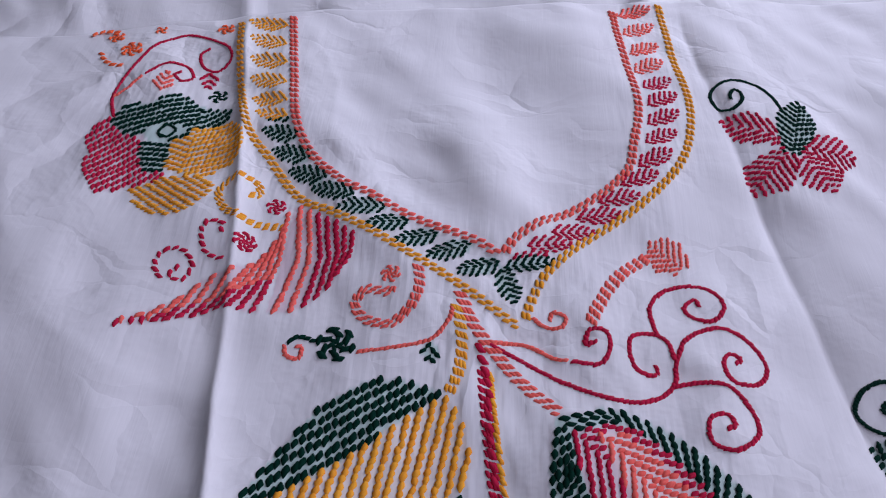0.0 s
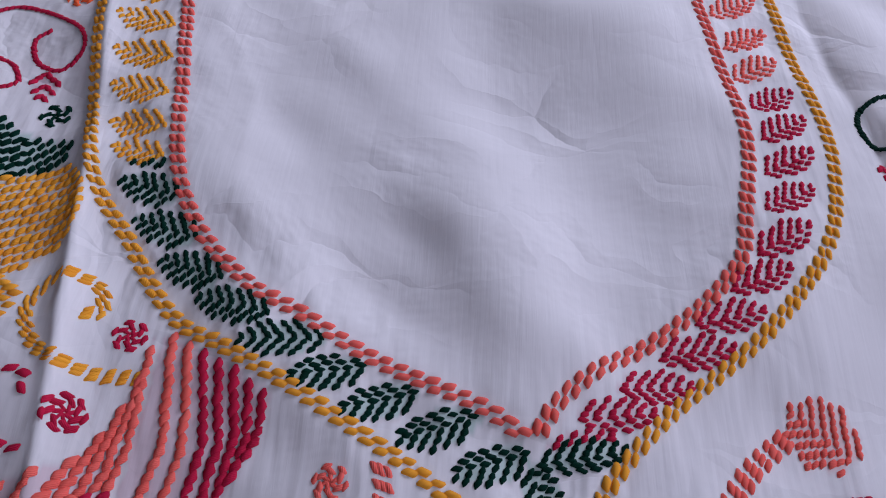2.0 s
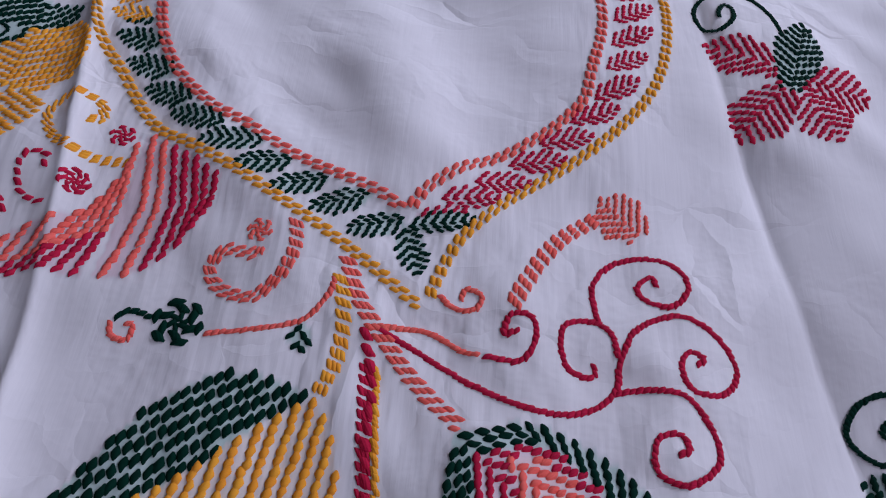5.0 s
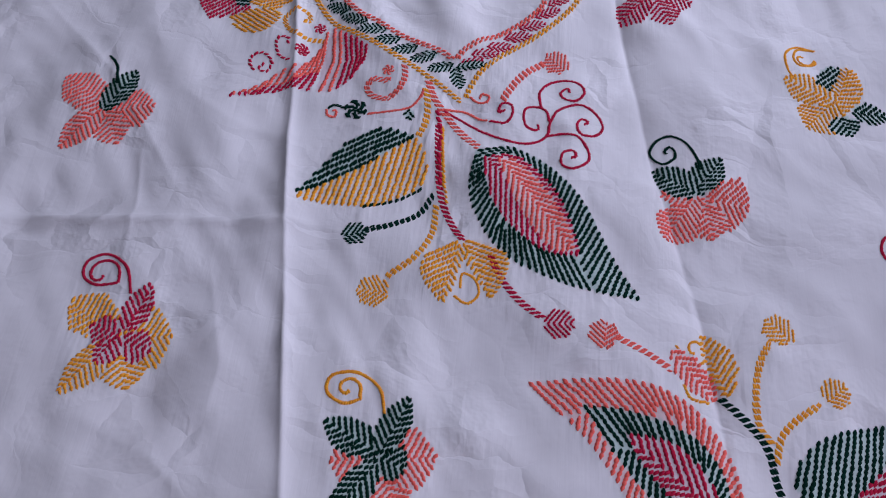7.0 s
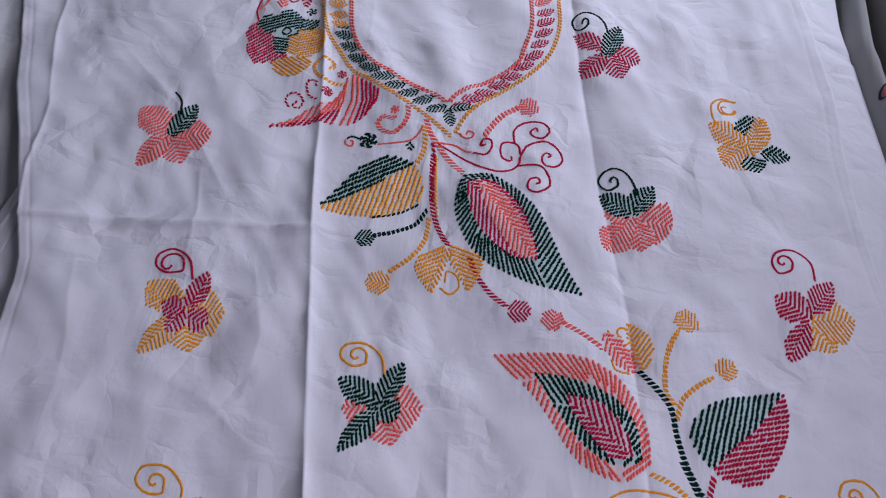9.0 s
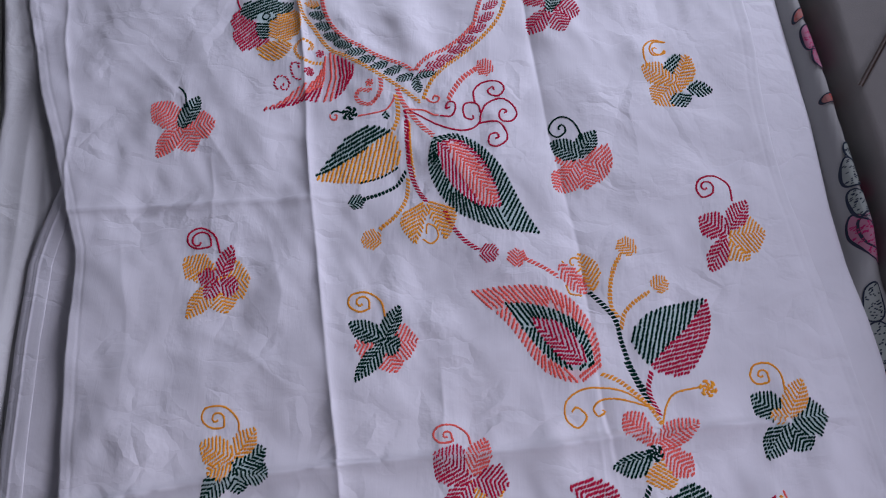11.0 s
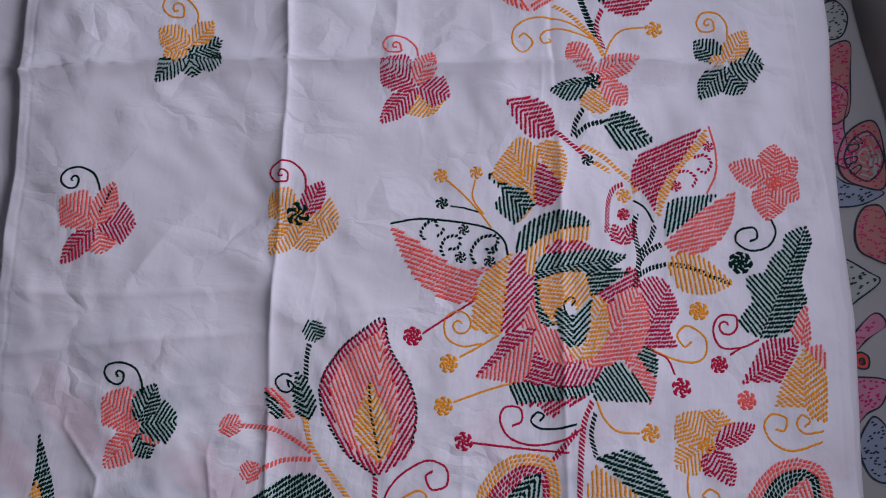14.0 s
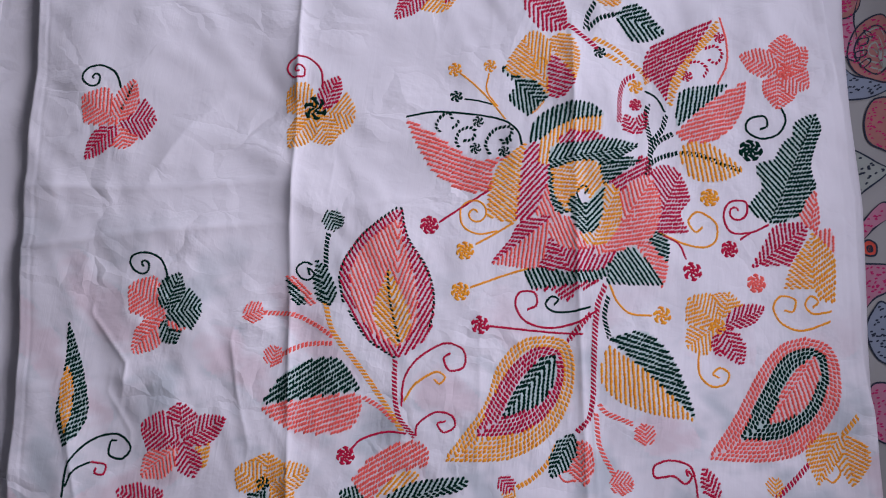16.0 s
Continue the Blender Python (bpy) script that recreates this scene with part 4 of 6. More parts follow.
motif("trail_leaves", "crimson and green leaves on twining stems")
chevron("crimson", outline([(195, -525),(217, -517),(241, -523),(251, -536),(255, -560)],[(255, -560),(230, -565),(210, -550),(195, -525)]), (255, -560), (197, -525), 130, 5.2, 5, 1.6, 2.3, name="leaf")
rope("crimson", [(254, -554),(272, -565),(296, -580)], 2, 3, 5.6, 1.2, 2.4)
rope("green", [(285, -522),(278, -541),(277, -558)], 2, 3.2, 5.6, 1.4, 2.4)
rope("green", [(279, -558),(291, -543),(310, -534)], 2, 3.2, 5.6, 1.4, 2.4)
chevron("green", outline([(309, -535),(326, -519),(342, -522),(356, -535),(371, -547)],[(371, -547),(356, -557),(337, -563),(323, -554),(309, -535)]), (310, -535), (370, -547), 35, 5.0, 5.4, 1.5, 2.4, name="leaf")
wheel("green", (297, -583), 7.1, 6)
rope("yellow", [(287, -567),(312, -575),(335, -590),(351, -602),(355, -615)], 2, 3.2, 5.4, 1.5, 2.3)
rope("yellow", [(304, -584),(325, -593)], 2, 3.2, 5.4, 1.5, 2.3)

motif("tulip_bud", "yellow tulip bud with crimson and green petals")
hatch("crimson", outline([(243, -594),(260, -609),(269, -625),(260, -642)],[(260, -642),(247, -641),(242, -615),(243, -594)]), (243, -608), (267, -615), 4.8, 4.8, 1.5, 2.3)
line("yellow", [(235, -609),(238, -602),(229, -599),(224, -611),(228, -620)], 4.5, 0.4, 1.8)
chevron("yellow", outline([(195, -607),(202, -592),(216, -571),(233, -576),(242, -594)],[(242, -594),(245, -639),(229, -624),(196, -620),(195, -607)]), (244, -635), (210, -581), 30, 4.4, 5.2, 1.6, 2.2)
hatch("yellow", outline([(239, -574),(255, -568),(269, -584),(272, -604),(269, -625)],[(269, -625),(248, -593),(239, -574)]), (242, -584), (270, -587), 4.4, 4.8, 1.5, 2.2)
chevron("green", outline([(188, -617),(205, -620),(225, -624)],[(225, -624),(245, -639)],[(245, -639),(224, -668)],[(224, -668),(202, -651),(207, -633),(188, -617)]), (224, -642), (192, -618), 140, 4.6, 5, 1.5, 2.4)
line("yellow", [(243, -644),(233, -661),(222, -671)], 4, 1.5, 2.0)

motif("open_leaf", "coral leaf whose open half holds green curls")
line("green", [(84, -688),(117, -678),(163, -676),(196, -679),(214, -691),(221, -708)], 5.5, 0.2, 2.0, "rim")
hatch("coral", outline([(84, -689),(121, -706),(153, -722),(176, -729),(208, -722)],[(208, -722),(191, -737),(192, -761),(172, -768)],[(172, -768),(134, -755),(108, -728),(84, -689)]), (107, -725), (198, -743), 5.0, 5.4, 1.6, 2.3, name="leaf_half")
rope("green", [(138, -685),(133, -677),(123, -686),(121, -696),(127, -702)], 1, 3, 4.8, 1.6, 3.0, name="curl")
rope("green", [(139, -696),(144, -691),(146, -684)], 1, 3, 4.8, 1.6, 3.0, name="curl")
rope("green", [(167, -695),(160, -692),(149, -697),(146, -710),(152, -719)], 1, 3, 4.8, 1.6, 3.0, name="curl")
rope("green", [(154, -709),(164, -706),(167, -699)], 1, 3, 4.8, 1.6, 3.0, name="curl")
rope("green", [(202, -704),(208, -695),(204, -687),(188, -692),(180, -709),(187, -723)], 1, 3, 4.8, 1.6, 3.2, name="curl")
rope("green", [(196, -702),(203, -708),(209, -701)], 1, 3, 4.8, 1.6, 3.2, name="curl")
wheel("green", (168, -684), 6.5, 6)
wheel("green", (169, -716), 6.5, 6)
wheel("green", (202, -717), 6.5, 6)
line("yellow", [(199, -678),(180, -658),(158, -640),(140, -628)], 4.6, 0.3, 1.7)
wheel("yellow", (133, -624), 7.9, 6)
line("yellow", [(188, -663),(173, -645),(173, -624)], 4.6, 0.3, 1.7)
wheel("yellow", (173, -616), 7.2, 6)
line("green", [(182, -661),(167, -659),(147, -658)], 4.6, 0.3, 1.7)
wheel("green", (139, -656), 7.2, 6)

# ---- the great flower ----
motif("great_flower", "large many-petalled flower of coral, crimson, yellow and green")
line("green", [(298, -753),(301, -746),(295, -744),(289, -754),(296, -767)], 4.5, 0.2, 2.0)
chevron("green", outline([(282, -768),(286, -759),(293, -764),(302, -765),(310, -753),(318, -743)],[(318, -743),(318, -777),(312, -794)],[(312, -794),(297, -795),(282, -768)]), (307, -796), (301, -763), 45, 4.6, 5, 1.4, 2.4)
chevron("green", outline([(254, -712),(261, -703),(289, -696),(314, -689),(350, -690)],[(350, -690),(317, -715),(310, -712),(285, -715),(257, -727)],[(257, -727),(254, -712)]), (253, -719), (347, -690), 50, 4.6, 5.2, 1.5, 2.4)
hatch("green", outline([(309, -708),(326, -709),(355, -706)],[(355, -706),(337, -721),(320, -737)],[(320, -737),(309, -708)]), (311, -715), (348, -707), 4.6)
hatch("green", outline([(230, -702),(232, -681),(246, -663),(268, -652),(291, -650),(307, -659)],[(307, -659),(282, -665),(258, -678),(242, -694),(230, -702)]), (239, -657), (238, -704), 5.0, 5.4, 1.5, 2.5)
hatch("yellow", outline([(244, -724),(243, -697),(258, -680),(283, -666),(307, -660)],[(307, -660),(306, -674),(291, -679),(268, -683),(255, -706),(255, -722)],[(255, -722),(244, -724)]), (260, -671), (260, -691), 4.6, 5, 1.6, 2.2)
hatch("crimson", outline([(255, -704),(259, -687),(277, -678),(301, -683)],[(301, -683),(311, -689),(289, -696),(255, -704)]), (261, -703), (274, -679), 4.6)
chevron("yellow", outline([(259, -728),(279, -719),(305, -717),(315, -728),(319, -740)],[(319, -740),(308, -748),(295, -747),(284, -758),(282, -775)],[(282, -775),(267, -757),(259, -728)]), (295, -747), (279, -719), 60, 4.6, 4.8, 1.4, 2.2)
hatch("yellow", outline([(304, -749),(319, -740)],[(319, -740),(319, -754),(311, -765)],[(311, -765),(307, -759),(304, -749)]), (306, -752), (319, -754), 4.4, 4.4, 1.4, 2.2)
hatch("green", outline([(258, -729),(267, -754),(282, -775)],[(282, -775),(270, -777),(261, -758),(256, -729)]), (256, -735), (269, -740), 4.4, 4.8, 1.2, 2.4)
chevron("yellow", outline([(319, -740),(333, -745),(340, -774),(330, -801),(312, -808),(298, -802)],[(298, -802),(313, -790),(318, -777),(319, -740)]), (315, -806), (331, -749), 60, 4.6, 4.8, 1.4, 2.2)
hatch("crimson", outline([(226, -786),(226, -733),(229, -707),(242, -709),(253, -729),(253, -749)],[(253, -749),(242, -784),(226, -791)]), (227, -772), (252, -736), 4.8, 5.4, 1.5, 2.3)
hatch("yellow", outline([(193, -757),(203, -729),(226, -707)],[(226, -707),(223, -740),(223, -796)],[(223, -796),(194, -791)],[(194, -791),(193, -757)]), (191, -744), (227, -766), 4.8, 5.2, 1.5, 2.3)
chevron("coral", outline([(207, -842),(223, -816),(233, -795),(260, -785)],[(260, -785),(261, -814),(254, -841),(227, -843)],[(227, -843),(207, -842)]), (259, -791), (210, -840), 45, 4.6, 5.2, 1.4, 2.3, other="crimson")
hatch("coral", outline([(249, -763),(258, -752),(270, -780),(287, -787),(302, -805),(315, -810)],[(315, -810),(290, -816),(267, -806),(248, -783)],[(248, -783),(249, -763)]), (255, -762), (283, -811), 4.6, 5.2, 1.5, 2.3)
chevron("coral", outline([(318, -809),(337, -784),(337, -751),(357, -729),(369, -724)],[(369, -724),(382, -752),(381, -778),(374, -795)],[(374, -795),(346, -809),(319, -818)],[(319, -818),(318, -809)]), (325, -815), (370, -726), 48, 4.6, 5.4, 1.4, 2.3)
hatch("crimson", outline([(326, -736),(340, -714),(361, -702)],[(361, -702),(369, -724),(346, -747),(337, -751)],[(337, -751),(326, -736)]), (329, -739), (362, -715), 4.6, 5, 1.4, 2.3)
chevron("crimson", outline([(371, -724),(378, -711),(397, -710),(408, -725),(415, -742)],[(415, -742),(405, -762),(416, -780)],[(416, -780),(385, -785)],[(385, -785),(382, -752),(371, -724)]), (381, -775), (401, -716), 60, 4.6, 5, 1.4, 2.3)
chevron("crimson", outline([(252, -841),(264, -813),(276, -805),(303, -818),(334, -807)],[(334, -807),(338, -816),(324, -834),(287, -842)],[(287, -842),(252, -841)]), (293, -842), (273, -809), 50, 4.6, 5, 1.4, 2.3)
hatch("green", outline([(244, -848),(277, -842),(324, -831),(333, -827)],[(333, -827),(328, -843),(301, -853),(252, -865)],[(252, -865),(244, -848)]), (256, -845), (267, -863), 4.8, 5, 1.4, 2.5, name="sepal")
hatch("crimson", outline([(255, -866),(295, -856),(325, -847)],[(325, -847),(302, -863),(290, -873),(277, -864),(255, -866)]), (277, -869), (295, -854), 4.6, 5, 1.4, 2.3)
hatch("green", outline([(332, -823),(347, -815),(358, -806)],[(358, -806),(373, -821),(395, -842)],[(395, -842),(335, -849)],[(335, -849),(332, -823)]), (335, -817), (360, -845), 4.6, 5, 1.4, 2.5, name="sepal")
chevron("coral", outline([(359, -807),(371, -799),(384, -810),(397, -821)],[(397, -821),(395, -844)],[(395, -844),(376, -824),(359, -807)]), (362, -803), (395, -841), 45, 4.4, 4.8, 1.4, 2.3)
hatch("green", outline([(374, -795),(385, -787),(395, -799),(396, -821)],[(396, -821),(384, -807),(374, -795)]), (375, -795), (395, -799), 4.4, 4.6, 1.4, 2.4, name="sepal")

motif("great_flower_tendrils", "thin tendrils that end in pinwheels and spirals")
line("crimson", [(194, -760),(170, -780),(139, -807)], 5, 0.3, 1.9)
wheel("crimson", (129, -811), 10.2, 7)
line("yellow", [(223, -796),(203, -812),(183, -827)], 5, 0.3, 1.9)
wheel("yellow", (173, -835), 10.2, 7)
curl("yellow", (179, -791), (162, -789), [(167, -807),(185, -814),(206, -808)], 1.4, 1, 1.8)
line("yellow", [(246, -845),(219, -857),(183, -876)], 5, 0.3, 1.9)
wheel("yellow", (174, -881), 10.1, 7)
line("crimson", [(314, -910),(270, -913),(210, -915)], 5, 0.3, 1.9)
wheel("crimson", (201, -915), 10.0, 6)
line("crimson", [(326, -882),(306, -898),(276, -908),(250, -904),(237, -888),(240, -873),(256, -871),(260, -884),(249, -892)], 5, 0.3, 1.9)
line("green", [(319, -879),(298, -887),(280, -889),(270, -883),(275, -873),(283, -875),(279, -882)], 5, 0.3, 1.9)
line("yellow", [(337, -852),(347, -869),(363, -880),(388, -879)], 5, 0.3, 1.9)
wheel("yellow", (399, -877), 9.9, 6)
line("crimson", [(389, -789),(408, -795),(419, -812)], 5, 0.3, 1.9)
wheel("crimson", (427, -824), 10.6, 6)
line("yellow", [(385, -787),(414, -794),(437, -795),(450, -785),(447, -766),(427, -756),(417, -768),(426, -779),(434, -772)], 5, 0.3, 1.9)
wheel("yellow", (438, -738), 10.1, 7)
curl("crimson", (468, -750), (480, -746), [(476, -738),(460, -741),(455, -758),(466, -774),(488, -771),(506, -760)], 1.0, 1, 1.9)
line("crimson", [(488, -771),(476, -781)], 5, 0.3, 1.9)
wheel("crimson", (466, -793), 9.4, 7)
wheel("coral", (499, -827), 10.5, 7)

motif("great_flower_leaves", "stems with a divided leaf, an open leaf and a yellow leaf")
rope("green", [(364, -724),(366, -708),(366, -684),(358, -658),(358, -638)], 2, 3.4, 5, 1.4, 2.4, name="main_stem")
rope("green", [(367, -694),(375, -680),(393, -667)], 2, 3.4, 5, 1.4, 2.4)
rope("green", [(366, -684),(377, -666),(380, -648)], 2, 3.4, 5, 1.4, 2.4)
rope("green", [(365, -711),(380, -698),(401, -689)], 2, 3.0, 5, 1.4, 2.4)
line("green", [(353, -623),(367, -630),(378, -645)], 5, 0.3, 1.9)
wheel("yellow", (342, -619), 8.4, 6)
rope("crimson", [(341, -604),(329, -614),(325, -635),(327, -666)], 2, 3.0, 5, 1.4, 2.4)
wheel("crimson", (344, -641), 7.1, 7)
petal("crimson", (344, -676), (334, -655), 16.7, 0.5, 0, 50)
petal("crimson", (348, -675), (357, -648), 14.1, 0.5, 0, 50)
hatch("green", outline([(393, -660),(390, -637),(395, -619),(423, -609),(448, -602)],[(448, -602),(425, -629),(393, -660)]), (401, -615), (399, -660), 5.0, 5, 1.6, 2.4, name="leaf_half")
hatch("coral", outline([(394, -667),(425, -629),(466, -596)],[(466, -596),(466, -627),(456, -652),(435, -672),(406, -675),(394, -667)]), (412, -665), (465, -644), 4.8, 5, 1.5, 2.3, name="leaf_half")
rope("green", [(401, -689),(424, -690),(450, -698),(473, -703)], 2, 3.0, 5, 1.4, 2.4)
hatch("yellow", outline([(400, -691),(407, -679),(426, -674),(446, -682)],[(446, -682),(473, -701)],[(473, -701),(455, -714),(433, -719),(413, -713),(400, -691)]), (407, -685), (417, -719), 5.0, 5.2, 1.4, 2.3, name="leaf")
hatch("yellow", outline([(380, -632),(383, -604),(403, -567),(428, -525)],[(428, -525),(427, -543),(404, -577),(391, -610),(384, -638)],[(384, -638),(380, -632)]), (391, -575), (404, -584), 4.4, 4.6, 1.2, 2.2, name="leaf_rib")
hatch("crimson", outline([(349, -587),(357, -565),(382, -550),(407, -537),(423, -525)],[(423, -525),(403, -567),(381, -607),(378, -632)],[(378, -632),(365, -613),(351, -604),(349, -587)]), (352, -587), (405, -556), 4.8, 5, 1.5, 2.3, name="leaf_half")
line("coral", [(430, -522),(441, -551),(443, -579),(435, -604)], 5, 0.2, 1.9, "rim")
rope("crimson", [(416, -563),(428, -558),(437, -566),(432, -578),(421, -575)], 1, 3, 4.6, 1.6, 3.0, name="curl")
rope("crimson", [(395, -585),(411, -581),(421, -588),(416, -601)], 1, 3, 4.6, 1.6, 3.0, name="curl")
wheel("crimson", (432, -547), 6.5, 6)
wheel("crimson", (398, -601), 6.5, 6)

motif("lower_stem", "crimson, coral and green stems with leaves and buds below the great flower")
rope("crimson", [(332, -852),(326, -879),(328, -925),(333, -974)], 2, 3.2, 5.2, 1.3, 2.5, name="main_stem")
rope("crimson", [(320, -886),(307, -906),(299, -920)], 2, 3.2, 5.2, 1.3, 2.5)
rope("crimson", [(333, -974),(331, -999),(318, -1018)], 2, 3.2, 5.2, 1.3, 2.5)
rope("green", [(337, -864),(335, -887),(343, -910)], 2, 2.8, 5.2, 1.3, 2.4)
hatch("green", outline([(344, -911),(363, -902),(384, -898),(408, -917),(425, -943),(443, -983)],[(443, -983),(418, -965),(388, -942),(344, -911)]), (369, -907), (429, -918), 5.2, 5.2, 1.6, 2.4, name="leaf_half")
hatch("yellow", outline([(342, -918),(388, -942),(418, -965),(440, -985)],[(440, -985),(396, -984),(358, -974),(338, -952),(342, -918)]), (359, -927), (367, -975), 5.0, 5.2, 1.5, 2.3, name="leaf_half")
rope("coral", [(340, -982),(350, -991),(379, -999)], 2, 3.0, 5.2, 1.3, 2.4)
bud("coral", (392, -1008), 10.9, 10)
rope("coral", [(338, -992),(346, -1027),(360, -1049),(367, -1057)], 2, 3.0, 5.2, 1.3, 2.4)
bud("coral", (373, -1062), 12.1, 10)
petal("green", (318, -1018), (298, -1067), 23.2, 0.45, 0, 50, name="leaf")
chevron("coral", outline([(323, -1024),(336, -1028),(342, -1052),(335, -1070)],[(335, -1070),(320, -1064),(317, -1037),(323, -1024)]), (332, -1071), (325, -1024), 50, name="leaf")
line("coral", [(312, -1047),(309, -1059),(318, -1056),(317, -1048),(308, -1047),(305, -1060),(313, -1069),(324, -1066)], 4.6, 0.4, 1.8)
rope("yellow", [(300, -1033),(293, -1052),(277, -1072),(263, -1082)], 2, 2.8, 5.2, 1.3, 2.3)
bud("crimson", (251, -1081), 9.1, 9)
bud("yellow", (255, -1089), 7.3, 8)

motif("yellow_paisley", "paisley leaf with yellow, crimson and green rows")
chevron("green", outline([(238, -1009),(252, -973),(271, -943),(288, -936)],[(288, -936),(291, -961),(276, -991),(239, -1011)]), (240, -1009), (286, -939), 145, 5.0, 5, 1.4, 2.4, name="core")
contour("crimson", outline([(211, -1035),(226, -989),(241, -956),(266, -931),(291, -931)],[(291, -931),(299, -957),(289, -996),(259, -1024),(211, -1036)]), 4.656, 5.2, 0.8, 2.3, "middle_band")
contour("yellow", outline([(181, -1065),(216, -1003),(226, -958),(247, -927),(274, -917)],[(274, -917),(296, -920),(308, -941),(309, -978),(292, -1022),(250, -1054),(181, -1066)]), 4.85, 5.4, 0.8, 2.3, "outer_band")

motif("coral_paisley", "paisley leaf with coral rows round a green ring")
PAIS = outline([(461, -1023),(486, -977),(507, -925),(529, -893),(555, -880)],[(555, -880),(583, -887),(596, -919),(591, -962),(561, -1003),(520, -1019),(461, -1024)])
PAIS_IN = outline([(495, -997),(514, -943),(533, -906),(559, -891),(579, -897)],[(579, -897),(583, -927),(570, -965),(539, -991),(496, -999)])
PAIS_CORE = outline([(524, -977),(535, -940),(551, -913),(569, -898)],[(569, -898),(574, -919),(563, -951),(546, -969),(524, -978)])
chevron("coral", PAIS_CORE, (524, -977), (569, -899), 125, 5, 5, 1.4, 2.4, name="core")
contour("green", PAIS_IN, 4.8, 5.2, 0.8, 2.4, "middle_band")
contour("coral", PAIS, 4.656, 5.2, 0.8, 2.3, "outer_band")

motif("great_pod", "great pod with coral rows, crimson rim and a yellow heart")
rope("green", [(90, -866),(97, -900),(114, -946)], 1, 3, 5.2, 1.2, 2.6, name="rib")
chevron("yellow", outline([(91, -868),(117, -904),(124, -929),(114, -950)],[(114, -950),(94, -939),(81, -912),(91, -868)]), (114, -950), (91, -868), 35, 4.8, 5.2, 1.5, 2.3, name="heart")
PODB = outline([(95, -795),(107, -828),(133, -860),(146, -894),(146, -932),(128, -954),(113, -964)],[(113, -964),(79, -947),(52, -916),(38, -876),(55, -835),(95, -795)])
rope("green", [(95, -795),(107, -828),(133, -860),(146, -894),(145, -933)], 1, 3, 5, 2.0, 2.4, name="rim")
rope("green", [(46, -911),(38, -876),(55, -835),(91, -796)], 1, 3, 5, 2.0, 2.4, name="rim")
rope("green", [(113, -964),(79, -947),(52, -918)], 1, 3, 5, 2.0, 2.4, name="rim")
PODC = outline([(95, -807),(104, -835),(123, -878),(130, -915),(123, -941),(113, -952)],[(113, -952),(84, -940),(59, -912),(49, -875),(63, -841),(95, -807)])
chevron("coral", PODC, (115, -964), (93, -807), 22, 4.8, 5.4, 1.5, 2.3, name="petal")
chevron("crimson", PODB, (115, -964), (92, -797), 30, 4.8, 5.4, 1.5, 2.3, name="outer_petal")

motif("pod_spray", "stems, buds, leaves and curls round the great pod")
rope("crimson", [(113, -965),(116, -992),(125, -1025),(147, -1046)], 2, 3, 5.2, 1.2, 2.4)
line("crimson", [(127, -1015),(126, -985),(138, -961),(164, -941),(186, -945),(189, -963),(174, -969),(166, -957),(173, -950)], 5, 0.3, 1.9)
line("yellow", [(129, -1009),(139, -989),(159, -973),(170, -977),(165, -985),(158, -980)], 5, 0.3, 1.9)
line("crimson", [(147, -1044),(148, -1031),(165, -1016),(183, -1017),(188, -1028),(177, -1036),(169, -1028),(177, -1024)], 5, 0.3, 1.9)
line("crimson", [(137, -1043),(113, -1045),(89, -1056),(79, -1068)], 5, 0.3, 1.9)
wheel("crimson", (74, -1076), 9.9, 7)
rope("yellow", [(26, -913),(41, -946),(78, -982),(116, -1023),(132, -1042)], 2, 3.2, 5.2, 1.3, 2.4)
rope("coral", [(83, -1011),(103, -1019),(124, -1034)], 2, 2.8, 5.2, 1.3, 2.3)
rope("coral", [(-42, -934),(-7, -932),(20, -940),(41, -951)], 2, 2.8, 5.2, 1.3, 2.3)
bud("coral", (-53, -935), 11.4, 10)
rope("coral", [(-13, -978),(11, -963),(42, -957)], 2, 2.8, 5.2, 1.3, 2.3)
bud("coral", (-22, -980), 10.7, 10)
chevron("green", outline([(32, -916),(19, -914),(10, -893),(9, -867)],[(9, -867),(23, -878),(37, -902),(32, -916)]), (31, -916), (10, -870), 45, 4.6, 4.8, 1.3, 2.4, name="leaf")
hatch("green", outline([(-23, -891),(-5, -905),(7, -918)],[(7, -918),(-9, -918),(-23, -891)]), (-20, -897), (6, -913), 4.4, 4.8, 1.3, 2.3, name="leaf_half")
hatch("coral", outline([(-23, -890),(-7, -892),(16, -915)],[(16, -915),(7, -918),(-8, -902),(-23, -890)]), (-20, -891), (13, -915), 4.2, 4.6, 1.3, 2.2, name="leaf_half")
line("green", [(4, -886),(1, -878),(9, -884),(3, -891),(-7, -889),(-12, -880),(-4, -872),(6, -874)], 4.6, 0.3, 1.8)
rope("green", [(21, -875),(18, -853),(18, -835)], 2, 3, 5, 1.3, 2.4)
bud("green", (21, -821), 11.6, 10)
hatch("green", outline([(-26, -1034),(-8, -1000),(20, -979),(52, -975),(79, -1003)],[(79, -1003),(33, -1017),(-26, -1034)]), (-5, -1015), (39, -978), 5.0, 5.2, 1.6, 2.4, name="leaf_half")
hatch("coral", outline([(-28, -1037),(33, -1017),(81, -1008)],[(81, -1008),(82, -1031),(67, -1051),(21, -1058),(-6, -1049),(-28, -1037)]), (0, -1048), (53, -1023), 4.8, 5.2, 1.5, 2.3, name="leaf_half")

